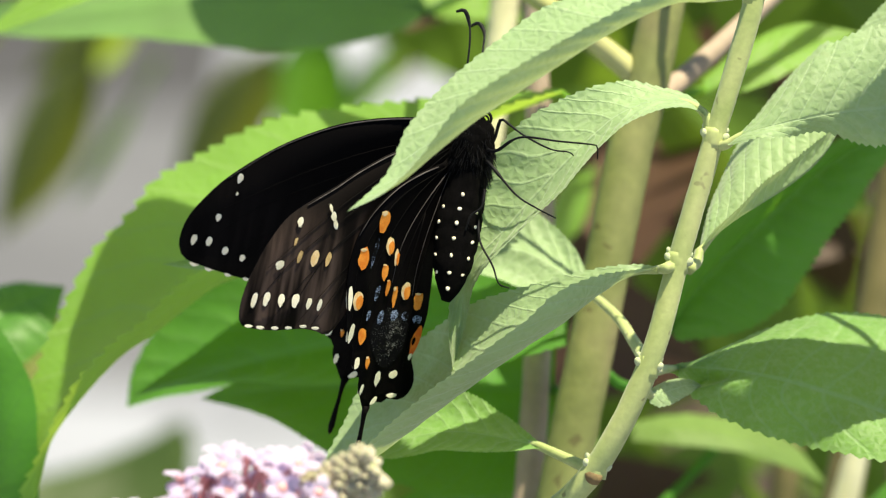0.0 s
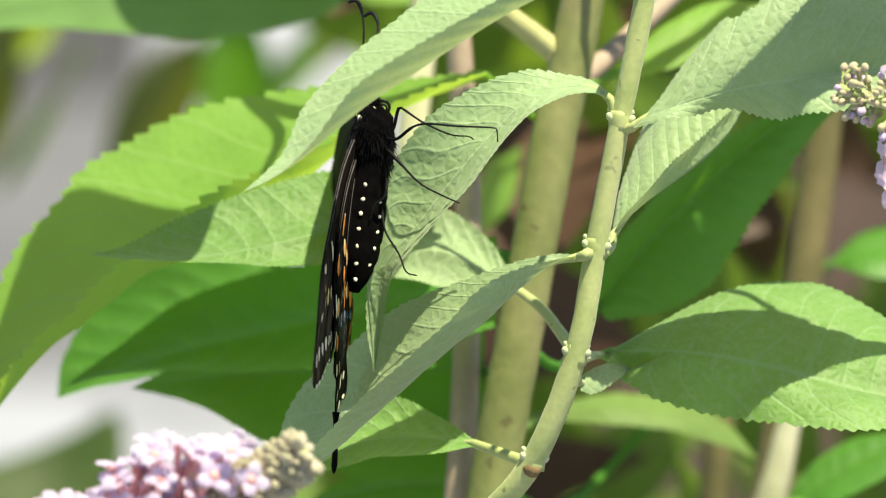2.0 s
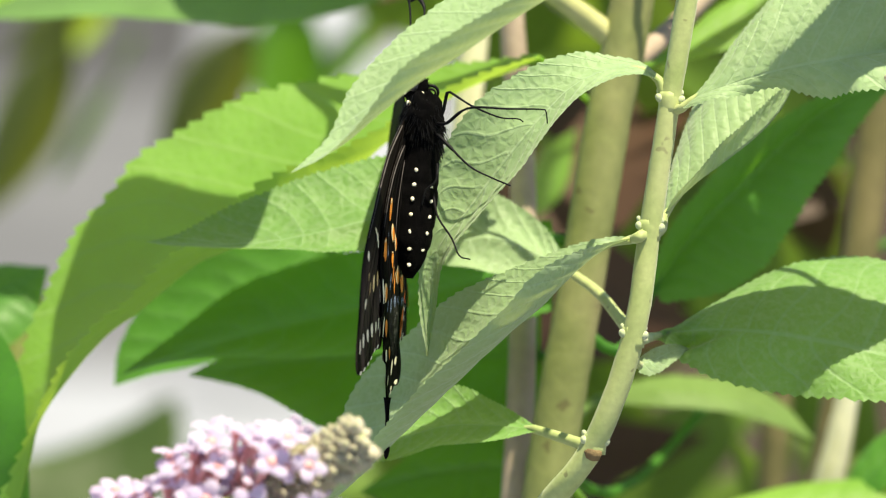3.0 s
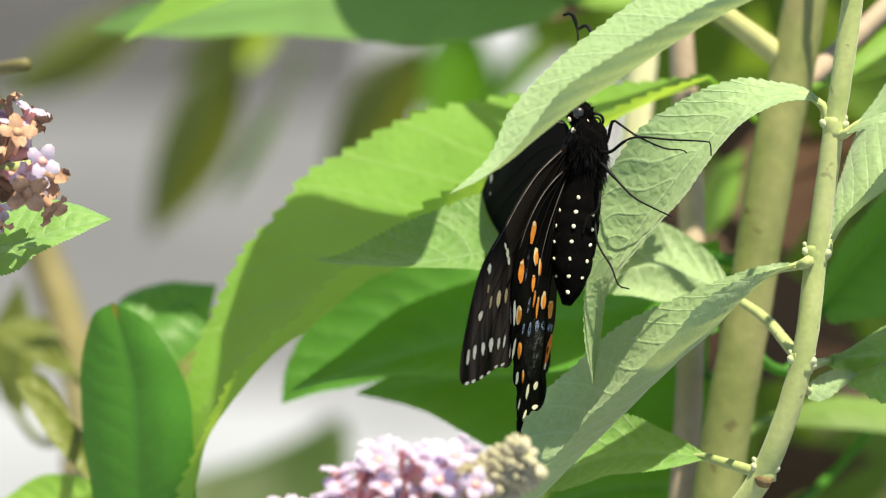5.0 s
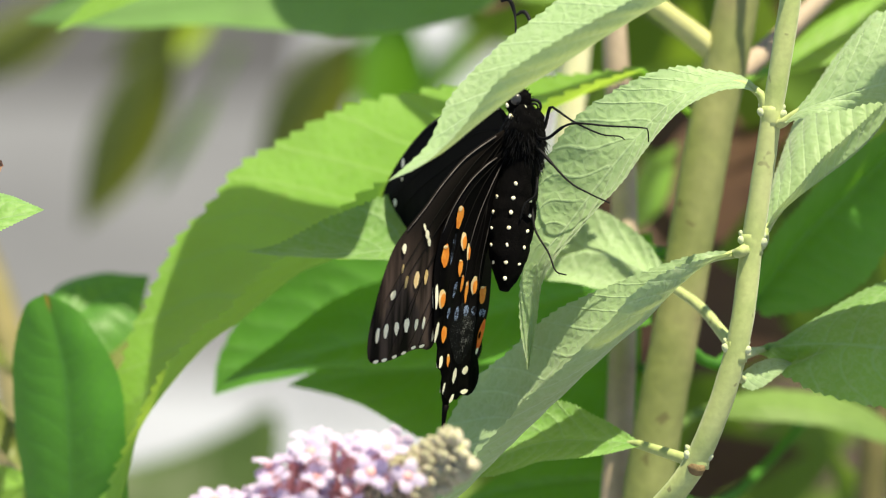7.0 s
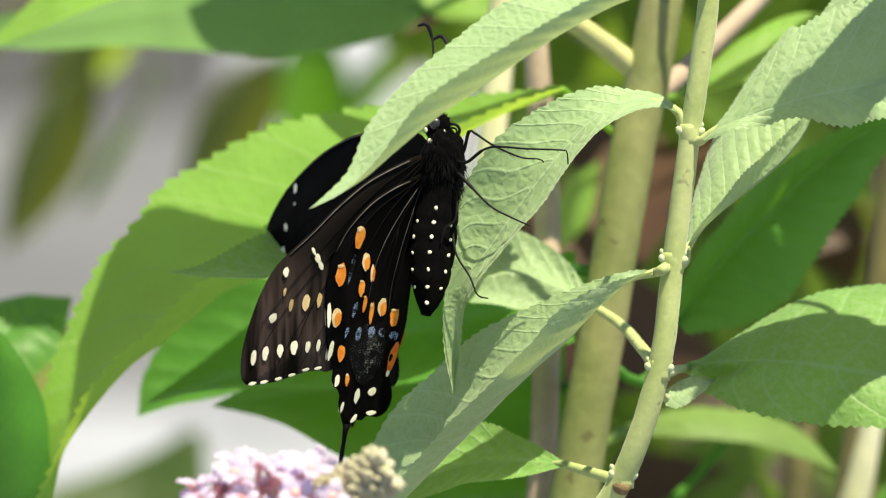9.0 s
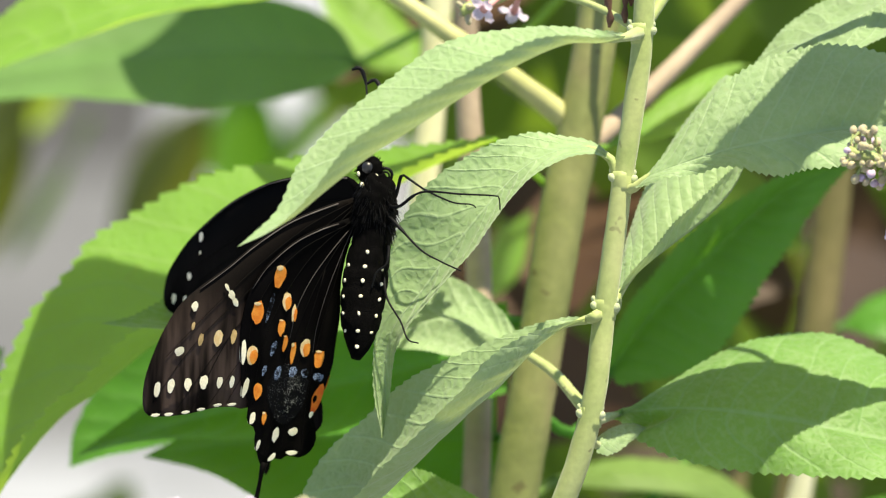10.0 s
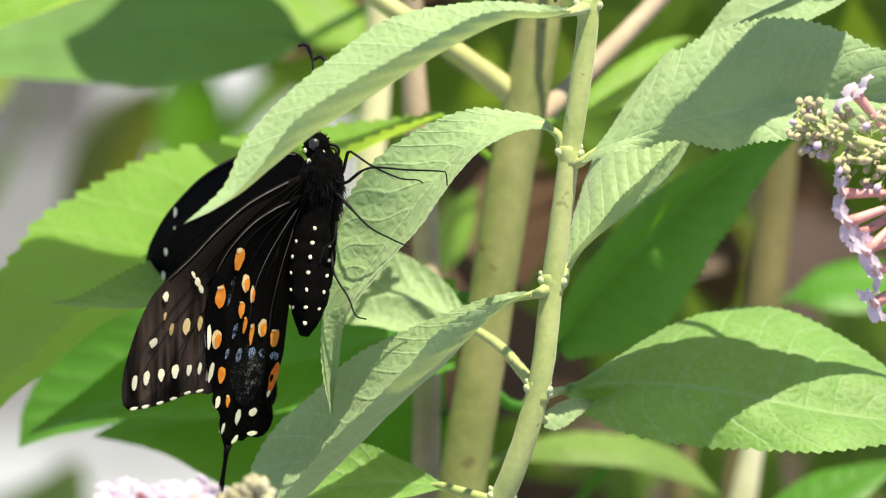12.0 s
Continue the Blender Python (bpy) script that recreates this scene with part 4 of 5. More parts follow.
    leaf(s, [(-114.1, -26.1, -220.0), (-115.4, -16.0, -224.0), (-113.5, -2.9, -226.0)], [(-116.4, -25.1, -224.0), (-119.8, -15.1, -228.0), (-113.5, -2.9, -226.0)], [(-111.7, -26.5, -216.0), (-110.0, -16.0, -220.0), (-113.5, -2.9, -226.0)], LEAF_OLIVE, [(-93.2, -28.0, -124.0), (-106.7, -31.4, -190.0)], veins=8, long=40)
    leaf(s, [(-99.4, -19.3, -170.0), (-104.7, -13.5, -176.0), (-115.7, -11.6, -180.0)], [(-99.7, -17.9, -174.0), (-106.0, -9.7, -180.0), (-115.7, -11.6, -180.0)], [(-98.6, -20.2, -166.0), (-105.3, -17.9, -172.0), (-115.7, -11.6, -180.0)], LEAF_OLIVE, [(-96.0, -19.8, -136.0), (-97.7, -19.9, -155.0)], veins=8, long=40)
    leaf(s, [(-107.5, 3.0, 4.0), (-97.2, 2.4, 6.0), (-88.7, 4.9, 6.0), (-81.4, 6.5, 4.0)], [(-108.0, 8.5, -2.0), (-98.0, 9.4, -4.0), (-90.2, 9.4, -2.0), (-85.7, 8.3, 1.0), (-81.4, 6.5, 4.0)], [(-107.1, -1.7, 8.0), (-96.7, -1.7, 12.0), (-92.6, 0.8, 11.0), (-88.5, 3.0, 9.0), (-81.4, 6.5, 4.0)], LEAF_MID, [(-99.4, 9.9, -60.0), (-112.0, 7.0, -20.0)], veins=9)


def far_shoot():
    s = thing("far_shoot", (-110.2, -66.2, -600.0), "dark green shoot with a pointed leaf beyond the bush", "plant")
    stem(s, [(-107.6, -63.6, -600.0), (-111.7, -71.4, -604.0), (-115.9, -90.9, -610.0)], [1.4, 1.8, 2.2], STEM_BROWN, 16)
    foot(s, (-115.9, -90.9, -610.0), ground_point(-0.16, 1.85), 2.2, 4.5, STEM_BROWN)
    leaf(s, [(-113.7, -62.8, -600.0), (-96.0, -55.9, -604.0), (-82.8, -49.0, -608.0), (-70.4, -35.2, -610.0)], [(-114.0, -50.2, -606.0), (-99.0, -46.8, -612.0), (-85.0, -41.7, -614.0), (-74.6, -36.0, -612.0), (-70.4, -35.2, -610.0)], [(-113.4, -75.3, -596.0), (-89.4, -69.1, -600.0), (-73.0, -57.8, -604.0), (-68.7, -43.9, -608.0), (-70.4, -35.2, -610.0)], LEAF_DARK, [(-116.3, -66.0, -602.0)], veins=8)


def hanging_leaves():
    """Narrow leaves of a twig that hangs in from the far side of the bush."""
    s = thing("hanging_twig", (-62.4, 69.7, -620.0), "olive twig with narrow drooping leaves", "twig")
    stem(s, [(23.4, 31.2, -90.0), (1.8, 56.8, -400.0), (-28.1, 65.3, -570.0), (-62.4, 68.5, -620.0), (-93.4, 64.7, -622.0), (-124.5, 62.1, -624.0)], [1.6, 1.8, 1.8, 1.6, 1.4, 1.0], STEM_BROWN, 40, "twig")
    for k, (x0, y0, x1, y1, w, mat) in enumerate(((370, 50, 195, 330, 66, LEAF_OLIVE), (50, 50, -125, 400, 62, LEAF_OLIVE), (130, 140, 0, 340, 17, LEAF_PALE), (-100, -10, -400, 150, 50, LEAF_OLIVE),
                                                  (450, 0, 405, 240, 70, LEAF_DEEP), (600, 20, 470, 190, 30, LEAF_BLUE), (640, -20, 560, 110, 30, LEAF_OLIVE), (120, -40, -80, 110, 40, LEAF_OLIVE), (120, -50, 10, 110, 40, LEAF_FRESH))):
        z = -620 - 8 * k
        dx, dy = x1 - x0, y1 - y0
        ln = math.hypot(dx, dy)
        nx, ny = -dy / ln * w, dx / ln * w
        f = 0.085 * (1200 - z) / 1200
        conv = lambda x, y, zz: ((x - 784) * f, (441 - y) * f, zz)
        row = lambda sgn: [conv(x0 + dx * t + sgn * nx * wd, y0 + dy * t + sgn * ny * wd, z - 8 * wd * (sgn != 0) - 25 * t) for t, wd in ((0, 0.1), (0.25, 0.8), (0.5, 1.0), (0.75, 0.7), (1, 0))]
        leaf(s, row(0), row(-1), row(1), mat, [conv(x0 - dx * 0.3, y0 - dy * 0.35, z), conv(x0 - dx * 0.1, y0 - dy * 0.12, z)], veins=8, long=30)


def far_foliage():
    """The inside of the bush and the plants behind it: many loose leaves, too many to count."""
    rnd = random.Random(7)
    bm = bmesh.new()
    layer = bm.loops.layers.uv.new("UVMap")
    for k in range(720):
        z = -rnd.uniform(190 if k < 440 else 150, 900)
        f = 0.085 * (1200 - z) / 1200
        x = rnd.uniform(560, 2100)
        y = rnd.uniform(-500, 1400)
        if k < 440 and rnd.random() < 0.25:
            x = rnd.uniform(-700, 560)
            y = rnd.uniform(1150, 1600)
        elif k >= 440:
            # leaves from 440 on are added overhead, unseen, to shade those below
            x, y = rnd.uniform(500, 2300), rnd.uniform(-1000, -270)
        elif (x < 780 and y < 800) or (1060 < x < 1520 and 740 < y < 1150):
            continue
        c = Vector(((x - 784) * f, (441 - y) * f, z)) / 1000
        ln, wd = rnd.uniform(0.035, 0.085), rnd.uniform(0.25, 0.36)
        turn = Euler((rnd.uniform(-0.9, 0.3), rnd.uniform(-0.7, 0.7), rnd.uniform(0, 6.28))).to_matrix()
        if 1440 < x < 1720 and 150 < y < 420:
            continue          # a gap to the ground behind
        rows = []
        for i in range(9):
            u = i / 8
            w = math.sin(math.pi * u ** 0.85) ** 0.8 * wd * ln * 0.5 + 0.0003
            rows.append([bm.verts.new(c + turn @ Vector(((u - 0.5) * ln, sgn * w, -0.3 * ln * u * u + 0.25 * w * abs(sgn)))) for sgn in (-1, -0.5, 0, 0.5, 1)])
        for i in range(8):
            for j in range(4):
                fc = bm.faces.new((rows[i][j], rows[i][j + 1], rows[i + 1][j + 1], rows[i + 1][j]))
                for lp, (ii, jj) in zip(fc.loops, ((i, j), (i, j + 1), (i + 1, j + 1), (i + 1, j))):
                    lp[layer].uv = (ii / 8, jj / 4)
    me = bpy.data.meshes.new("far_foliage")
    bm.to_mesh(me)
    bm.free()
    for p in me.polygons:
        p.use_smooth = True
    me.materials.append(FAR_LEAF)
    ob = tagged(new("far_foliage", me), "shaded green foliage inside the bush", "foliage", kind="stuff")
    ob.matrix_world = VIEW


# ---- flower spikes ----
def floret_mesh():
    bm = bmesh.new()
    tube(bm, [Vector((0, 0, 0.0085 * k / 4)) for k in range(5)], [0.0006, 0.0007, 0.0008, 0.0009, 0.0011], 8)
    for f in bm.faces:
        f.material_index = 1
    for q in range(4):
        turn = Matrix.Rotation(math.pi / 2 * q + 0.4, 3, "Z")
        rows = []
        for i in range(5):
            u = i / 4
            w = (0.35 + 0.65 * math.sin(math.pi * min(1, 0.25 + 0.62 * u))) * 0.0015 * (1 if i < 4 else 0.75)
            rows.append([bm.verts.new(turn @ Vector((0.0008 + 0.0031 * u, sgn * w, 0.0085 + 0.0009 * math.sin(2.2 * u) - 0.0006 * abs(sgn) + 0.0003 * math.sin(9 * u + 5 * sgn + q)))) for sgn in (-1, -0.4, 0.4, 1)])
        for i in range(4):
            for j in range(3):
                bm.faces.new((rows[i][j], rows[i][j + 1], rows[i + 1][j + 1], rows[i + 1][j]))
    me = bpy.data.meshes.new("floret")
    bm.to_mesh(me)
    bm.free()
    for p in me.polygons:
        p.use_smooth = True
    me.materials.append(PETAL)
    me.materials.append(TUBE)
    return me


def bud_mesh():
    bm = bmesh.new()
    prof = ((0, 0.0005), (0.0008, 0.0009), (0.002, 0.0012), (0.0034, 0.0011), (0.0044, 0.0006), (0.0047, 0.0001))
    tube(bm, [Vector((0, 0, z)) for z, r in prof], [r for z, r in prof], 8)
    me = bpy.data.meshes.new("bud")
    bm.to_mesh(me)
    bm.free()
    for p in me.polygons:
        p.use_smooth = True
    me.materials.append(BUD)
    return me


def round_bud_mesh(material):
    """A round unopened head on a short green stalk."""
    bm = bmesh.new()
    tube(bm, [Vector((0, 0, z)) for z in (0, 0.0014, 0.0026)], [0.00022, 0.00026, 0.00042], 6, False)
    for f in bm.faces:
        f.material_index = 1
    prof = ((0.0025, 0.00035), (0.0029, 0.00075), (0.0035, 0.00090), (0.0041, 0.00078), (0.0045, 0.00045), (0.0046, 0.0001))
    tube(bm, [Vector((0, 0, z)) for z, r in prof], [r for z, r in prof], 8)
    me = bpy.data.meshes.new("bud")
    bm.to_mesh(me)
    bm.free()
    for p in me.polygons:
        p.use_smooth = True
    me.materials.append(material)
    me.materials.append(STEM_GREEN)
    return me


def flower_spike(ctrl, label, florets, buds, wide, seed, size=1.0, open_to=0.68, dry=0.0, bud=1.0, heads=(), more=()):
    rnd = random.Random(seed)
    s = thing("flower_spike", ctrl[-1], label, "flower", "flower spikes")
    stem(s, ctrl, [1.3, 0.9], STEM_GREEN, 30)
    pivot = Vector(s["pivot"])
    axis = curve_points(ctrl, 101)
    def spot(u, r, a):
        p, d = axis[int(u * 100)], (axis[min(100, int(u * 100) + 1)] - axis[max(0, int(u * 100) - 1)]).normalized()
        e = d.orthogonal().normalized()
        e2 = d.cross(e)
        out = e * math.cos(a) + e2 * math.sin(a)
        return (p - pivot + out * r) / 1000, (out + d * 0.35).normalized()
    for k in range(florets):
        u = open_to * (k + rnd.random()) / florets
        at_p, way = spot(u, wide * rnd.uniform(0.05, 0.62), k * 2.4 + rnd.uniform(-0.5, 0.5))
        way = (way + Vector((rnd.uniform(-.5, .5), rnd.uniform(-.3, .6), rnd.uniform(-.5, .5)))).normalized()
        m = Matrix.Translation(at_p) @ way.to_track_quat("Z", "Y").to_matrix().to_4x4() @ Matrix.Rotation(rnd.uniform(0, 3), 4, "Z") @ Matrix.Scale(size * rnd.uniform(0.75, 1.1), 4)
        place("floret", DRY_FLORET if rnd.random() < dry else FLORET, s, at_pose=m)
    for base, way in more:
        m = Matrix.Translation((Vector(base) - pivot) / 1000) @ Vector(way).normalized().to_track_quat("Z", "Y").to_matrix().to_4x4() @ Matrix.Rotation(rnd.uniform(0, 3), 4, "Z") @ Matrix.Scale(size * rnd.uniform(0.9, 1.05), 4)
        place("floret", FLORET, s, at_pose=m)
    for k in range(buds):
        if heads:
            # crowded in small heads of seven along the axis
            tuft, one = divmod(k, 7)
            u = min(1, open_to - 0.3 + (1.3 - open_to) * (tuft + 0.5) / (buds / 7))
            girth = wide * min(1, 0.22 + 1.9 * (1 - u))
            at_p, way = spot(u, girth * rnd.uniform(0.25, 0.85), tuft * 2.4)
            way = (way + Vector((rnd.uniform(-.9, .9), rnd.uniform(-.9, .9), rnd.uniform(-.7, .9)))).normalized()
            at_p += Vector((rnd.uniform(-1, 1), rnd.uniform(-1, 1), rnd.uniform(-1, 1))) * 0.0008
            kind = heads[1] if rnd.random() < 0.75 - 0.9 * (u - 0.4) and one < 4 else heads[0]
        else:
            u = min(1, open_to - 0.12 + (1.12 - open_to) * (k + rnd.random()) / buds)
            at_p, way = spot(u, wide * (0.12 + 0.5 * (1.05 - u)) * rnd.uniform(0.4, 1.1), k * 2.4)
            kind = BUDLET
        m = Matrix.Translation(at_p) @ way.to_track_quat("Z", "Y").to_matrix().to_4x4() @ Matrix.Scale(size * bud * (rnd.uniform(0.5, 0.8) if not heads else rnd.uniform(0.7, 1.05)), 4)
        place("bud", kind, s, at_pose=m)
    return s


# ---- the butterfly ----
K = 0.001


def wing_mesh(outline, z, bow, tail=()):
    """A thin wing from its outline (outwards, along the body; millimetres), filled with a grid and gently bowed."""
    c = [p.to_2d() for p in curve_points([(a, b, 0) for a, b in outline + outline[:1]], 90)[:-1]]
    bm = bmesh.new()
    verts = [bm.verts.new((-a * K, b * K, 0)) for a, b in c]
    bm.faces.new(verts)
    bmesh.ops.triangulate(bm, faces=bm.faces[:])
    bmesh.ops.subdivide_edges(bm, edges=[e for e in bm.edges if e.calc_length() > 0.003], cuts=3, use_grid_fill=False)
    bmesh.ops.triangulate(bm, faces=bm.faces[:])
    for v in bm.verts:
        v.co.z = (z + bow(-v.co.x / K, v.co.y / K)) * K
    top = bmesh.ops.extrude_face_region(bm, geom=bm.faces[:])
    for g in top["geom"]:
        if isinstance(g, bmesh.types.BMVert):
            g.co.z += 0.00012
    if tail:
        tube(bm, [Vector((-s * K, h * K, (z + bow(s, h) + 0.06) * K)) for s, h, w in tail], [w * 0.8 * K for s, h, w in tail], 8)
    bmesh.ops.recalc_face_normals(bm, faces=bm.faces[:])
    return bm


def bow_of(s, h):
    return 0.0009 * s * s * 0.6 + 0.12 * math.sin(0.5 * h + 0.3 * s)


def wing_spot(owner, s, h, a, b, turn, mat, z, lift, name="spot"):
    """A patch of coloured scales, on the wing's face at lift millimetres."""
    bm = bmesh.new()
    rim = []
    for k in range(14):
        t = 2 * math.pi * k / 14
        r = 1 + 0.22 * noise.noise(Vector((s * 3 + k, h, lift)))
        x, y = a * math.cos(t) * r * (1 + 0.18 * math.sin(t)), b * math.sin(t) * r
        ca, sa = math.cos(turn), math.sin(turn)
        p = (s + x * ca - y * sa, h + x * sa + y * ca)
        rim.append(bm.verts.new((-p[0] * K, p[1] * K, (z + bow_of(*p) + lift) * K)))
    mid = bm.verts.new((-s * K, h * K, (z + bow_of(s, h) + lift * 1.15) * K))
    for k in range(14):
        bm.faces.new((rim[k], rim[(k + 1) % 14], mid))
    bmesh.ops.recalc_face_normals(bm, faces=bm.faces[:])
    return part(name, bm, mat, owner)


FORE = [(0, 1.6), (4.0, 1.2), (8.5, 0.3), (13.1, -1.0), (18.9, -3.8), (23.0, -6.3), (28.2, -9.0), (31.6, -11.2), (34.2, -14.4), (36.0, -17.6), (37.4, -21.4), (37.7, -25.0), (37.0, -27.6), (34.4, -28.3), (30.1, -28.6), (27.2, -28.5), (24.2, -28.4), (21.5, -28.7), (18.0, -28.9), (13.4, -22.0), (8.0, -12.0), (1.6, -3.6)]
FAR_FORE = [(0, 3.4), (2.4, 4.1), (8.7, 2.8), (14.2, 1.0), (19.6, -1.6), (26.4, -6.4), (33.0, -13.0), (36.5, -18.1), (38.0, -21.4), (38.4, -25.0), (37.2, -27.2), (34.0, -27.8), (29.0, -28.2), (23.0, -28.4), (18.0, -28.6), (13.4, -21.0), (8.0, -11.0), (1.6, -3.2)]
HIND = [(1.0, -1.2), (4.0, -1.8), (7.3, -2.3), (12.0, -3.8), (16.6, -6.8), (19.2, -9.9), (20.4, -13.3), (20.9, -17.6), (20.7, -22.0), (20.2, -25.6), (18.9, -28.0), (19.1, -31.0), (17.6, -32.6), (17.6, -34.9), (16.8, -36.8), (16.4, -38.2), (15.5, -38.9), (14.8, -38.2), (14.0, -37.7), (12.8, -38.2), (11.4, -37.7), (9.4, -38.3), (7.4, -37.7), (6.3, -35.8), (6.6, -33.2), (6.9, -32.0), (5.8, -29.6), (4.6, -26.4), (4.2, -23.7), (3.6, -18.4), (3.4, -12.9), (2.4, -7.8), (1.0, -3.2)]
HIND_TAIL = ((15.5, -38.2, 0.75), (15.9, -39.4, 0.50), (16.2, -41.0, 0.38), (16.6, -42.8, 0.42), (17.0, -44.6, 0.55), (17.3, -46.0, 0.60), (17.5, -46.9, 0.40), (17.6, -47.3, 0.1))
# spots: outwards, along the body, half width, half length
FORE_SPOTS = [(35.3, -24.0, 0.66, 1.34), (32.8, -23.7, 0.74, 1.25), (29.8, -23.9, 0.74, 1.18), (27.0, -24.0, 0.84, 1.25), (24.1, -24.4, 0.62, 1.08), (21.8, -24.7, 0.5, 1.08)]
FORE_INNER = [(29.2, -11.8, 0.58, 0.80, 0), (31.6, -18.5, 0.84, 0.74, 0), (27.8, -17.2, 0.5, 1.0, 1), (24.6, -17.5, 0.8, 1.25, 2), (21.8, -17.6, 0.5, 1.08, 1), (29.4, -14.8, 0.3, 0.65, 1)]
FORE_EDGE = [(35.5, -27.9), (33.1, -28.1), (30.1, -28.2), (27.2, -28.2), (24.2, -28.0), (21.5, -28.3)]
FAR_SPOTS = [(36.2, -24.0, 0.55, 1.05), (33.9, -23.7, 0.55, 0.95), (31.2, -24.6, 0.6, 0.8), (28.4, -25.0, 0.5, 0.7), (33.2, -19.6, 0.5, 0.75), (31.1, -12.7, 0.55, 0.95), (31.1, -15.2, 0.2, 0.4)]
# orange cells, and how far each is rimmed with cream
HIND_ORANGE = [(14.3, -9.0, 1.25, 2.05, 0.5), (18.0, -14.2, 1.25, 2.0, 0.35), (12.7, -13.1, 0.92, 1.55, 0.9), (11.4, -15.1, 0.45, 1.5, 1.0), (13.7, -17.0, 0.75, 1.42, 0.2), (12.9, -19.7, 0.52, 1.5, 0.2), (11.3, -21.4, 0.55, 1.85, 0.5), (8.9, -21.1, 1.0, 1.6, 0.8), (6.5, -23.1, 1.1, 1.6, 0.3), (18.7, -20.7, 1.1, 1.7, 0.8), (17.4, -26.6, 0.95, 1.42, 0.0), (16.2, -30.9, 0.5, 1.1, 0.5)]
HIND_CREAM = [(20.4, -19.9, 0.5, 2.1, 0.05), (19.7, -25.6, 0.62, 1.7, 0.25), (18.3, -30.7, 0.55, 1.1, 0.3), (17.0, -35.1, 0.38, 0.95, 0.25), (13.9, -34.0, 0.68, 1.35, 0.2), (10.6, -34.0, 1.0, 0.74, 0.0), (14.3, -37.5, 0.95, 0.45, -0.6), (10.8, -37.3, 1.15, 0.42, 0.15)]
HIND_BLUE = [(15.0, -20.1, 0.5, 1.2), (11.2, -24.4, 0.7, 0.9), (13.9, -24.2, 0.6, 1.1), (6.6, -25.9, 1.0, 0.7), (15.8, -13.6, 0.4, 2.4), (9.0, -24.9, 0.7, 0.7), (16.4, -23.4, 0.4, 0.9)]
HIND_RED = (6.6, -29.4)
HIND_DUST = (12.0, -27.9)


def wings(body, side):
    """A fore and a hind wing. side 1: the wing whose underside is seen; -1: the one whose upper side is seen."""
    fz, hz = (0.0, 0.45) if side > 0 else (0.0, -0.45)
    fore = part("forewing", wing_mesh(FORE if side > 0 else FAR_FORE, fz, bow_of), WING_BROWN if side > 0 else WING, body, "forewing with rows of cream spots")
    hind = part("hindwing", wing_mesh(HIND, hz, bow_of, HIND_TAIL), WING, body, "tailed hindwing with orange, cream and blue spots")
    for face in (0.30, -0.2):
        under = (side > 0) == (face > 0)
        small = 1.0 if under else 0.62
        above = lambda k: face + math.copysign(0.06 * k, face)
        if side > 0:
            for s, h, a, b in FORE_SPOTS:
                wing_spot(fore, s, h, 0.88 * a * small, 0.9 * b * small, 0.1, CREAM, fz, face)
            for s, h, a, b, tone in FORE_INNER:
                wing_spot(fore, s, h, a * small, b * small, 0.12, (CREAM, TAN, PALE_ORANGE)[tone], fz, face)
            # a pale streak across the cell
            for s, h, a, b in ((23.5, -9.6, 0.28, 0.75), (22.6, -10.9, 0.5, 0.85), (21.8, -12.2, 0.42, 0.8)):
                wing_spot(fore, s, h, a, b, -0.55, CREAM, fz, face, "pale_streak")
        else:
            for s, h, a, b in FAR_SPOTS:
                wing_spot(fore, s, h, 0.8 * a, 0.85 * b, 0.15, CREAM, fz, face)
        for s, h in FORE_EDGE:
            wing_spot(fore, s, h, 0.78 * small, 0.26, 0.06, CREAM, fz, face, "edge_spot")
        for s, h, a, b, rim in HIND_ORANGE:
            a, b = 0.86 * a, 0.9 * b
            if rim > 0.7:
                wing_spot(hind, s + 0.14, h + 0.1, a * small, b * small, 0.12, PALE_ORANGE, hz, face)
                wing_spot(hind, s - 0.1, h - b * 0.16, a * 0.72 * small, b * 0.74 * small, 0.12, ORANGE, hz, above(1), "orange_heart")
            else:
                wing_spot(hind, s, h, a * small, b * small, 0.12, ORANGE, hz, face)
                if rim:
                    wing_spot(hind, s + 0.1, h + b * (1 - 0.45 * rim) * small, a * 0.62 * small, b * 0.45 * rim * small, 0.2, PALE_ORANGE, hz, above(1), "pale_tip")
        wing_spot(hind, *HIND_RED, 0.85 * small, 2.5 * small, 0.30, RED_ORANGE, hz, face)
        wing_spot(hind, HIND_RED[0] + 0.45, HIND_RED[1] + 0.1, 0.4, 0.62, 0.2, WING, hz, above(1), "eye_spot")
        wing_spot(hind, HIND_RED[0] + 0.9, HIND_RED[1] - 2.3, 0.36, 0.55, 0.4, CREAM, hz, above(1), "pale_tip")
        for s, h, a, b, turn in HIND_CREAM:
            wing_spot(hind, s, h, 0.88 * a, 0.9 * b, turn, CREAM, hz, face)
        wing_spot(hind, *HIND_DUST, 3.6, 4.6, 0.12, DUST_THIN, hz, face * 0.7, "dusted_patch")
        wing_spot(hind, HIND_DUST[0] - 0.6, HIND_DUST[1] + 0.2, 1.7, 2.9, 0.25, DUST, hz, face * 0.8, "dusted_patch")
        for s, h, a, b in HIND_BLUE:
            wing_spot(hind, s, h, a, b, 0.3, BLUE, hz, face, "blue_patch")
    # veins; those along the front edges are pale
    top = FORE if side > 0 else FAR_FORE
    rays = [(fore, fz, [(a, b - 0.25) for a, b in top[1:7]], 0.13, COSTA), (hind, hz, [(a, b - 0.3) for a, b in HIND[1:6]], 0.12, COSTA),
            (hind, hz, [(1.6, -3.0), (5.2, -6.5), (8.6, -10.4), (11.0, -14.5), (12.0, -19.0)], 0.085, COSTA), (hind, hz, [(1.4, -3.4), (3.6, -8.0), (5.6, -12.5), (7.0, -17.5), (7.6, -22.0)], 0.075, COSTA)]
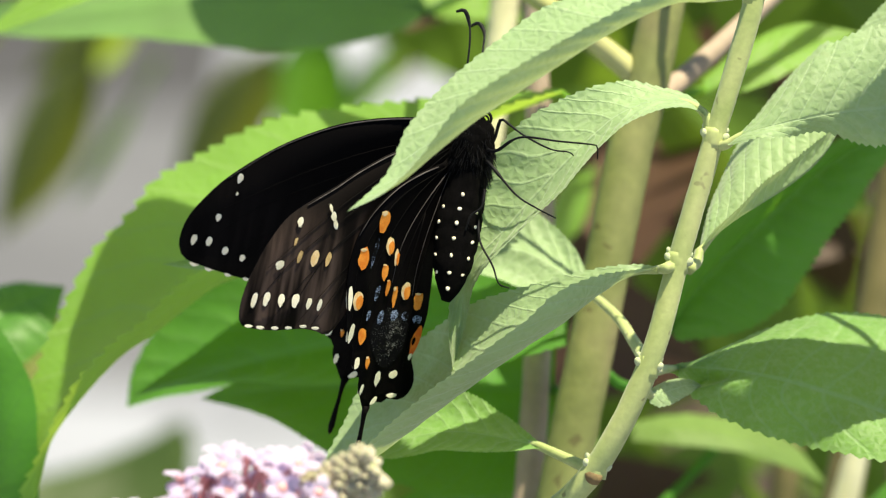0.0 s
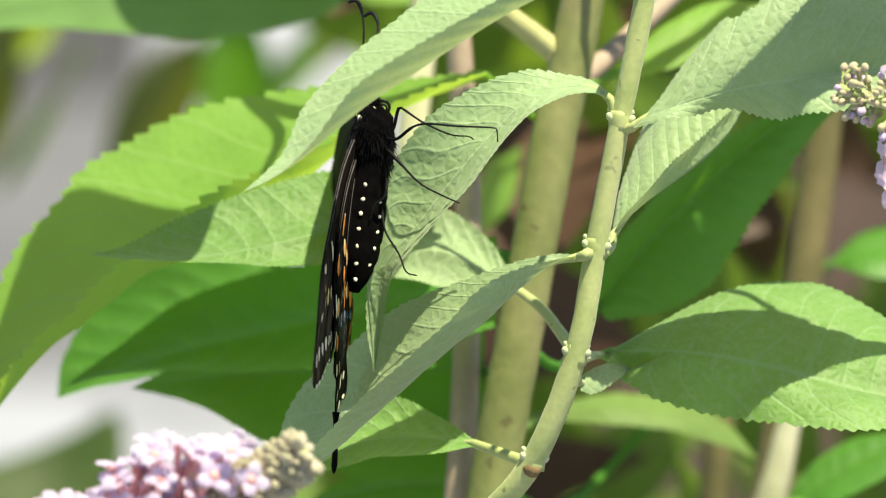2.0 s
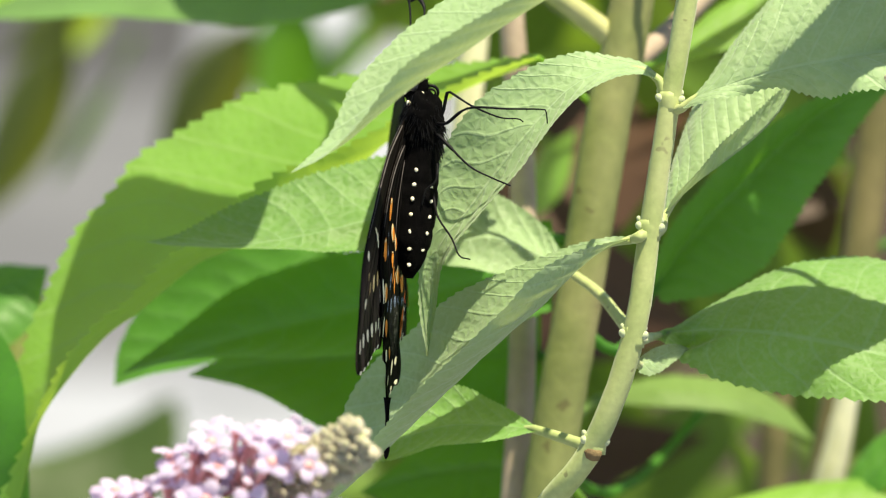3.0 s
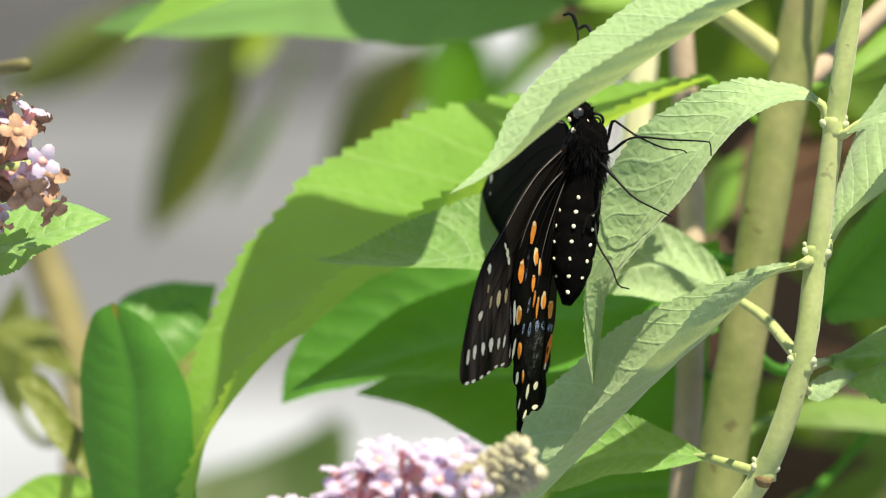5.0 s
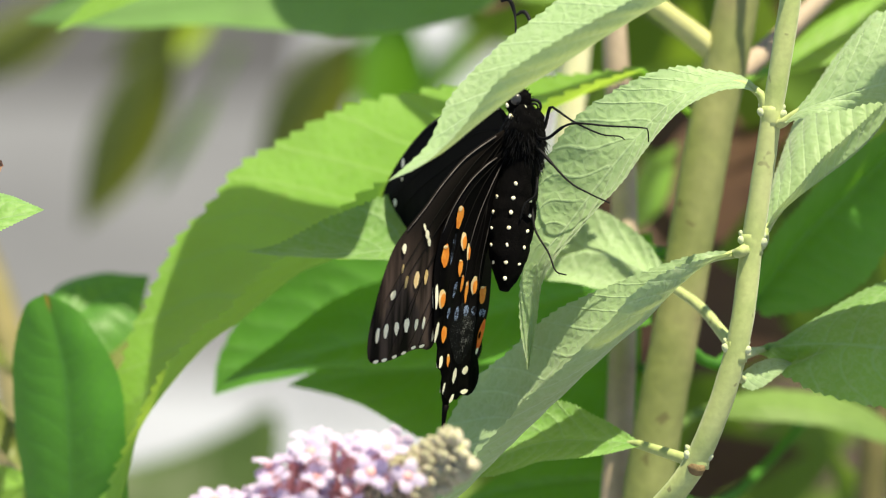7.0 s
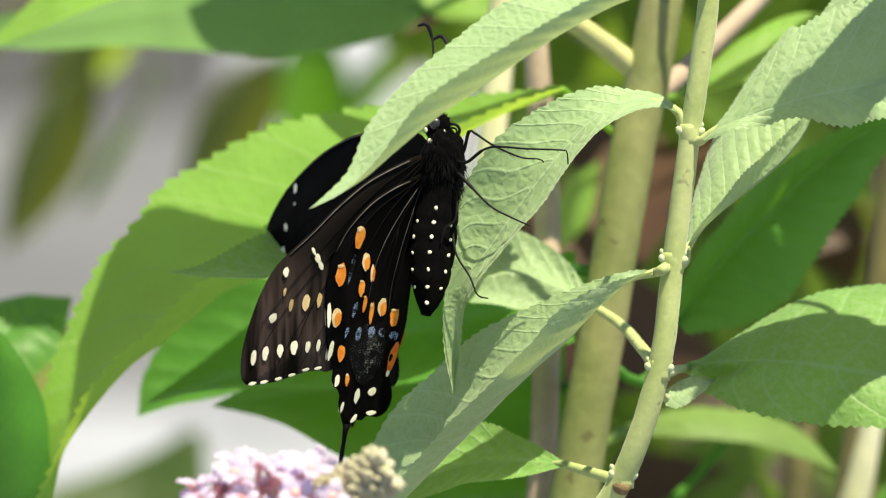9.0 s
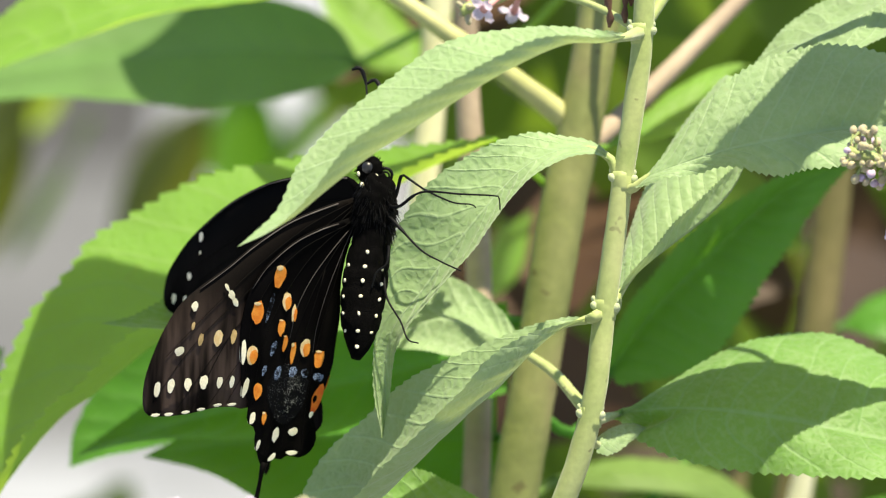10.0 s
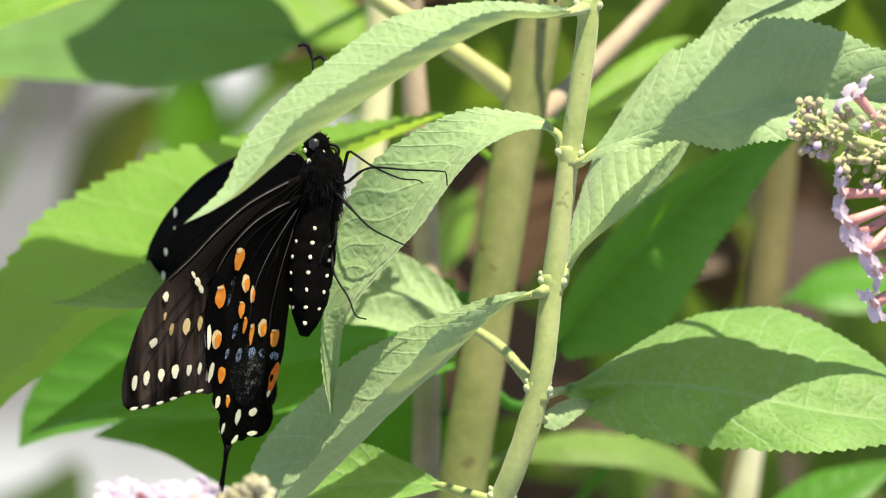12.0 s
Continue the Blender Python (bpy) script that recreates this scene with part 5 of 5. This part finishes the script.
    rays += [(fore, fz, r, 0.075, VEIN) for r in (((1, 0.5), (14, -7), (28, -17), (36, -26)), ((1, 0), (12, -9), (24, -19), (32, -28)), ((1, -1), (10, -11), (20, -21), (26, -28)), ((1, 1.0), (10, -2.2), (22, -9.6), (34, -19)), ((12, -9), (22, -17), (29, -28)), ((10, -11), (17, -20), (22.5, -28)))]
    rays += [(hind, hz, r, 0.08, VEIN) for r in (((1, -1.5), (9, -7), (16, -17), (18.6, -29)), ((1, -2), (8, -12), (13, -24), (15.6, -37)), ((6, -9), (9.5, -20), (12.6, -36)), ((3, -7), (7.6, -24), (9.0, -37)), ((1, -2), (12, -6), (18.5, -14), (19.8, -24)))]
    for owner, z, ray, thick, mat in rays:
        for face in (0.2, -0.06):
            pts = [Vector((-p.x * K, p.y * K, (z + bow_of(p.x, p.y) + face) * K)) for p in curve_points([(a, b, 0) for a, b in ray], 14)]
            bm = bmesh.new()
            tube(bm, pts, [thick * K * (1 - 0.05 * k) for k in range(14)], 5)
            part("vein", bm, mat, owner)
    return fore, hind


ROOT = (-12.2, 18.1, 0.0)
STANCE = Matrix.Rotation(radians(-2), 4, "Z") @ Matrix.Rotation(T, 4, "X")   # upright body, seen from above


def butterfly():
    b = thing("butterfly", ROOT, "black swallowtail butterfly with orange-spotted wings clinging to a leaf", "butterfly")
    rel = lambda p: STANCE.inverted() @ ((Vector(p) - Vector(ROOT)) / 1000)
    # thorax, tufted
    bm = bmesh.new()
    blob(bm, rel((-9.9, 17.1, 0.0)), (0.0033, 0.0064, 0.0032), Euler((0, 0, -0.08)).to_matrix(), 36, 26, 0.22)
    rnd = random.Random(3)
    for k in range(1100):
        a, t = rnd.uniform(0, 6.28), rnd.uniform(-1, 1)
        r = math.sqrt(1 - t * t)
        base = rel((-9.9, 17.1, 0.0)) + Vector((0.0032 * r * math.cos(a), 0.0062 * t, 0.0031 * r * math.sin(a)))
        long = 1 + 1.1 * max(0, noise.noise(base * 700))
        tip = base + Vector((0.0006 * r * math.cos(a), -0.0011 + 0.0005 * t, 0.0006 * r * math.sin(a))) * long + Vector((rnd.gauss(0, 0.00015), rnd.gauss(0, 0.00015), 0))
        seen = len(bm.faces)
        tube(bm, [base, tip], [0.00008, 0.00002], 3, cap=False)
        bm.faces.ensure_lookup_table()
        for f in bm.faces[seen:]:
            f.material_index = 1
    part("thorax", bm, (FUR, HAIR), b, "furry black thorax")
    # abdomen, ringed
    path = curve_points([tuple(rel(p)) for p in ((-9.9, 15.2, 0.0), (-11.0, 8.6, 0.0), (-11.8, 1.8, 1.0), (-12.2, -2.5, 1.5), (-12.6, -4.9, 2.0))], 26)
    bm = bmesh.new()
    rad = [0.0026 + 0.0009 * math.sin(math.pi * min(1, k / 25 * 1.15)) for k in range(26)]
    rad = [r * (1 - 0.06 * (k % 4 == 0)) * (1 if k < 18 else (1 - ((k - 18) / 7.6) ** 2 * 0.85)) for k, r in enumerate(rad)]
    tube(bm, path, rad, 20)
    abd = part("abdomen", bm, FUR, b, "black abdomen with rows of cream dots")
    for a, ks in ((-0.12, range(5, 24, 3)), (0.75, range(8, 23, 3)), (-1.0, range(8, 22, 3)), (2.4, range(5, 22, 3))):
        for k in ks:
            d = Vector((math.sin(a), 0, math.cos(a)))
            run = (path[k + 1] - path[k - 1]).normalized()
            d = (d - run * d.dot(run)).normalized()
            c = path[k] + d * rad[k] * 1.0
            bm = bmesh.new()
            w = rnd.uniform(0.8, 1.15)
            blob(bm, c, (0.00029 * w, 0.00033 / w, 0.00013), d.to_track_quat("Z", "Y").to_matrix(), 10, 6, 0.3)
            part("dot", bm, CREAM, abd)
    # head
    bm = bmesh.new()
    blob(bm, rel((-10.5, 23.5, 0.0)), (0.0020, 0.0022, 0.0020), None, 18, 12, 0.12)
    for k in range(120):
        a, t = rnd.uniform(0, 6.28), rnd.uniform(-0.7, 1)
        r = math.sqrt(1 - t * t)
        base = rel((-10.5, 23.5, 0.0)) + Vector((0.0019 * r * math.cos(a), 0.0021 * t, 0.0019 * r * math.sin(a)))
        tube(bm, [base, base * 1.0 + Vector((0.0006 * r * math.cos(a), 0.0006 * t, 0.0006 * r * math.sin(a)))], [0.00009, 0.00002], 3, cap=False)
    head = part("head", bm, FUR, b)
    for z in (1, -1):
        bm = bmesh.new()
        blob(bm, rel((-10.8, 24.2, 0.0)) + Vector((0, 0, 0.0015 * z)), (0.00098, 0.0011, 0.0008), None, 16, 10)
        part("eye", bm, EYE_GLOSS, head)
        for q, r in (((-11.6, 21.8, 0.0), 0.0006), ((-9.5, 23.2, 0.0), 0.00045), ((-12.2, 23.6, 0.0), 0.0004)):
            bm = bmesh.new()
            blob(bm, rel(q) + Vector((0, 0, 0.0021 * z)), (r * 0.6, r, r * 0.5), Euler((0, 0, 0.3)).to_matrix(), 8, 6)
            part("cream_tuft", bm, CREAM, head)
    bm = bmesh.new()
    c = rel((-8.1, 22.8, 0.0))
    tube(bm, [c + Vector((0.0011 * (1 - 0.03 * k) * math.cos(2.6 - k * 0.5), 0.00115 * (1 - 0.03 * k) * math.sin(2.6 - k * 0.5), 0.00004 * k)) for k in range(22)], [0.00026 - 0.000006 * k for k in range(22)], 7)
    part("tongue", bm, CHITIN, head, "coiled black tongue")
    for ctrl in (((-11.0, 25.1, 1.0), (-11.6, 26.4, 1.0), (-11.2, 30.7, 0.0), (-11.0, 34.1, -1.0), (-11.2, 36.9, -2.0), (-12.0, 38.9, -2.0), (-13.3, 38.7, -2.0)), ((-10.4, 25.1, -1.0), (-9.9, 28.2, -3.0), (-9.2, 31.7, -6.0), (-8.9, 34.7, -8.0), (-9.0, 36.2, -9.0), (-9.9, 37.4, -10.0), (-11.1, 36.8, -10.0))):
        pts = curve_points([tuple(rel(p)) for p in ctrl], 36)
        bm = bmesh.new()
        tube(bm, pts, [0.00016 if k < 26 else 0.00016 + 0.00018 * math.sin((k - 26) / 9.5 * math.pi) for k in range(36)], 7)
        part("antenna", bm, CHITIN, b)
    for ctrl in (((-8.0, 18.2, 2.0), (-6.1, 18.0, 4.0), (-2.7, 20.1, 7.0), (3.0, 19.8, 8.0), (8.4, 19.5, 9.0), (8.9, 19.0, 9.0), (9.0, 17.4, 8.8)), ((-8.0, 18.6, 0.0), (-6.7, 19.5, 1.0), (-5.8, 22.6, 2.0), (-5.0, 22.4, 2.5), (-2.2, 20.5, 4.0), (1.9, 18.6, 6.0), (4.6, 18.3, 6.5), (5.4, 17.8, 6.0)),
                 ((-7.8, 16.4, 2.0), (-6.8, 15.7, 4.0), (-3.0, 11.6, 6.0), (0.2, 9.7, 7.0), (3.2, 8.3, 9.0)), ((-8.5, 9.4, 1.0), (-8.0, 4.5, 3.0), (-5.9, 0.8, 5.0), (-4.8, -1.9, 6.0), (-3.2, -2.5, 7.0)), ((-7.6, 12.1, 3.0), (-8.0, 9.4, 4.0), (-9.5, 8.1, 4.0), (-10.2, 5.8, 4.0))):
        pts = curve_points([tuple(rel(p)) for p in ctrl], 30)
        bm = bmesh.new()
        tube(bm, pts, [0.00027 if k < 9 else 0.00019 - 0.000004 * (k - 9) for k in range(30)], 7, wobble=0.2)
        for k in range(10, 28, 2):
            tube(bm, [pts[k], pts[k] + Vector((0.0003, -0.0004, 0.0002))], [0.00005, 0.00002], 3, cap=False)
        part("leg", bm, CHITIN, b)
    return b, wings(b, 1), wings(b, -1)


# ---- build ----
ground()
SHOOT, SHOOT_LOWER, TOP_LEAF = shoot()
bush()
back_stalks()
left_plant()
far_shoot()
hanging_leaves()
far_foliage()
FLORET, BUDLET = floret_mesh(), bud_mesh()
DRY_FLORET = FLORET.copy()
DRY_FLORET.materials[0] = WILTED
DRY_FLORET.materials[1] = WILTED
flower_spike([(-62.0, -48.0, 66.0), (-50.7, -43.1, 68.0), (-40.3, -38.3, 70.0), (-30.7, -34.3, 70.0), (-22.7, -30.7, 71.0), (-17.3, -27.4, 72.0)], "lilac flower spike with a grey-green tip of buds", 170, 190, 8.5, 2, 0.74, 0.78, bud=1.25)
flower_spike([(95.1, 6.9, 24.0), (87.6, 13.6, 24.0), (80.1, 18.4, 24.0), (73.3, 21.4, 24.0), (66.8, 23.6, 24.0), (60.0, 25.6, 24.0)], "lilac flower spike with crowded round beige unopened buds", 40, 294, 7.2, 5, 0.95, 0.42, bud=0.74, heads=(round_bud_mesh(BUD_PALE), round_bud_mesh(BUD_LILAC)), more=(((73.8, 15.1, 26.0), (-1, 0.0, 0.25)), ((74.2, 13.2, 28.0), (-1, -0.35, 0.3)), ((74.8, 11.0, 30.0), (-0.8, -0.75, 0.4)), ((77.9, 9.0, 27.0), (-1, -0.25, 0.3)), ((78.5, 5.2, 26.0), (-1, -0.2, 0.3)), ((73.6, 24.4, 22.0), (-0.6, 0.75, 0.3)), ((77.6, 2.7, 24.0), (-0.8, -0.5, 0.3)), ((76.2, 12.8, 20.0), (-0.7, -0.4, 0.1))))
flower_spike([(-111.0, 12.7, 16.0), (-105.0, 13.1, 18.0), (-97.3, 13.6, 20.0), (-92.3, 14.3, 20.0)], "fading lilac flower spike", 60, 0, 7.0, 9, 0.8, 1.0, 0.55)
flower_spike([(13.1, 52.5, -22.0), (10.5, 51.2, -22.0), (5.7, 49.3, -22.0), (3.1, 48.1, -22.0)], "small lilac side spray", 3, 6, 3.0, 4, 0.6, 0.9)
BUTTERFLY, NEAR_WINGS, FAR_WINGS = butterfly()


# ---- what moves ----
def motions():
    # the shoot sways in the wind: seconds, millimetres right and up, degrees
    sway = [
        (0.0, 4.05, 0.02, -3.51, -3.09),
        (0.5, 4.71, 2.92, -3.00, -4.25),
        (1.0, 3.05, -1.13, -2.48, -2.90),
        (1.5, 1.24, -0.51, -1.69, -2.00),
        (2.0, 1.05, -0.76, -1.07, -1.39),
        (2.5, 1.49, -0.33, -0.78, -1.37),
        (2.7, 0.26, -0.38, -0.74, -0.35),
        (4.3, 0.98, -1.57, -0.40, -1.15),
        (4.5, 0.08, -1.31, 0.01, -0.26),
        (5.0, -0.47, -1.28, 0.02, 0.20),
        (5.5, -0.47, -0.05, -0.32, 0.62),
        (6.0, -0.71, -0.50, -0.30, 0.73),
        (6.5, -0.32, -0.11, -0.74, 0.63),
        (7.0, 0.26, -0.67, -0.44, 0.05),
        (7.2, 0.79, -1.25, -0.41, -0.80),
        (8.8, -0.57, -0.35, 0.39, 0.15),
        (9.0, -0.33, -0.75, 0.64, -0.37),
        (9.5, 0.03, -0.00, -0.14, 0.07),
        (10.0, -0.19, -0.18, -0.09, 0.08),
        (10.5, 0.39, -0.52, -0.17, -0.57),
        (11.0, 0.01, -0.60, 0.14, -0.35),
        (11.5, -0.26, -0.71, 0.34, -0.34),
        (12.0, -0.11, -0.24, -0.32, -0.11),
    ]
    pivot = mm(SHOOT["pivot"])
    swayed = lambda dx, dy, turn: VIEW @ Matrix.Translation(pivot + Vector((dx, dy, 0)) / 1000) @ Matrix.Rotation(radians(turn), 4, "Z")
    walk(SHOOT, [(t, swayed(dx, dy, a)) for t, dx, dy, a, bend in sway])
    # its lower length bends about the leaf joint
    for o in SHOOT_LOWER:
        walk(o, [(t, pose(0, 0, 0, 0, 0, bend)) for t, dx, dy, a, bend in sway])
    # the long top leaf droops about its stalk
    hold = mm((30.3, 44.3, 0.0)) - pivot
    nod = [(0.0, 6.1), (0.5, 6.0), (1.0, 5.4), (1.5, 3.6), (2.0, 2.4), (2.5, 2.4), (2.7, 2.0), (4.3, 1.0), (4.5, 0.8), (5.5, 0.3), (6.0, 0.5), (6.5, 1.1), (7.0, 0.8), (8.8, 0.7), (9.0, 0.9), (9.5, 0.0), (10.0, 0.2), (10.5, 0.8), (11.0, 1.0), (11.5, 0.8), (12.0, 0.1)]
    walk(TOP_LEAF, [(t, Matrix.Translation(hold) @ pose(0, 0, 0, 0, 0, a) @ Matrix.Translation(-hold)) for t, a in nod])
    # the butterfly rides on its leaf: seconds, millimetres right and up, degrees of its own
    own = [(0.0, 1.0, -1.4, 2.2), (0.1, 0.6, -0.9, 2.4), (0.2, 0.3, -0.4, 2.4), (0.3, 0, 0, 2.3), (0.5, 0, 0, 2.2), (1.0, 0, 0, 3.6), (1.5, 0, 0, 2.9), (2.0, 0, 0, 1.8), (2.5, 0, 0, 2.4), (2.7, 0, 0, 2.7), (4.3, 0, 0, 0.0), (4.5, 0, 0, 0.0), (5.0, 0, 0, 0.0),
           (5.5, 0, 0, 0.0), (6.0, 0, 0, 0.0), (6.5, 0, 0, 0.8), (7.0, 0, 0, 0.5), (7.2, 0, 0, 0.3), (8.8, 0, 0, 0.0), (9.0, 0, 0, 0.0), (9.5, 0, 0, 0.0), (10.0, 0, 0, 0.0), (10.5, 0, 0, 0.0), (11.0, 0, 0, 0.0), (11.5, 0, 0, 0.0), (12.0, 0, 0, 0.0)]
    at_time = lambda t, k: float(np.interp(t, [r[0] for r in sway], [r[k] for r in sway]))
    rest = Matrix.Translation(mm(ROOT) - pivot)
    walk(BUTTERFLY, [(t, swayed(at_time(t, 1) + dx, at_time(t, 2) + dy, at_time(t, 3)) @ rest @ pose(0, 0, 0, 0, 0, a) @ STANCE) for t, dx, dy, a in own])
    # the wings: seconds, opening of the near pair and of the far pair in degrees
    beat = [(0.0, 43, -8), (0.1, 54, -36), (0.2, 80, -72), (0.3, 94, -78), (0.4, 104, -84), (0.5, 100, -86), (0.7, 104, -84), (0.9, 89, -84), (1.0, 87, -84), (1.2, 92, -85), (1.5, 93, -85), (1.8, 86, -82), (2.1, 80, -86),
            (2.5, 79, -87), (2.7, 79, -87), (3.5, 76, -82), (4.3, 74, -76), (4.5, 53, -50), (4.6, 47, -45), (4.7, 55, -54), (4.8, 64, -66), (5.0, 67, -68), (5.5, 62, -64), (6.0, 59, -62), (6.5, 57, -61), (7.0, 60, -60),
            (7.2, 67, -64), (8.0, 57, -56), (8.8, 47, -52), (9.0, 45, -51), (9.2, 37, -43), (9.5, 40, -45), (9.8, 40, -46), (10.0, 35, -41), (10.2, 34, -40), (10.4, 37, -43), (10.6, 41, -46), (10.8, 43, -48), (11.0, 34, -41), (11.2, 35, -42), (11.4, 46, -51), (11.6, 43, -49), (12.0, 45, -51)]
    # how far each wing is drawn back towards the abdomen, in degrees
    drawn = {NEAR_WINGS[0]: ((0.0, -9.5), (1.0, -3.0), (2.5, 0.0), (4.3, -2.0), (5.5, -4.8), (7.0, -4.2), (9.0, -1.7), (10.0, -1.4), (12.0, 0.0)), NEAR_WINGS[1]: ((0.0, 1.5), (1.0, 0.5), (2.5, 0.0), (5.5, -1.7), (7.0, -1.0), (9.5, -1.2), (12.0, 0.0)),
             FAR_WINGS[0]: ((0.0, -7.0), (1.0, -4.0), (1.5, 0.0), (5.5, 1.6), (7.0, 0.5), (9.5, -1.6), (12.0, 0.0)), FAR_WINGS[1]: ((0.0, 2.0), (1.5, 0.0), (12.0, 0.0))}
    for pair, k in ((NEAR_WINGS, 1), (FAR_WINGS, 2)):
        for w in pair:
            back = lambda t: float(np.interp(t, [r[0] for r in drawn[w]], [r[1] for r in drawn[w]]))
            walk(w, [(row[0], pose(0, 0, 0, 0, row[k], 0) @ pose(0, 0, 0, 0, 0, back(row[0]))) for row in beat])


motions()
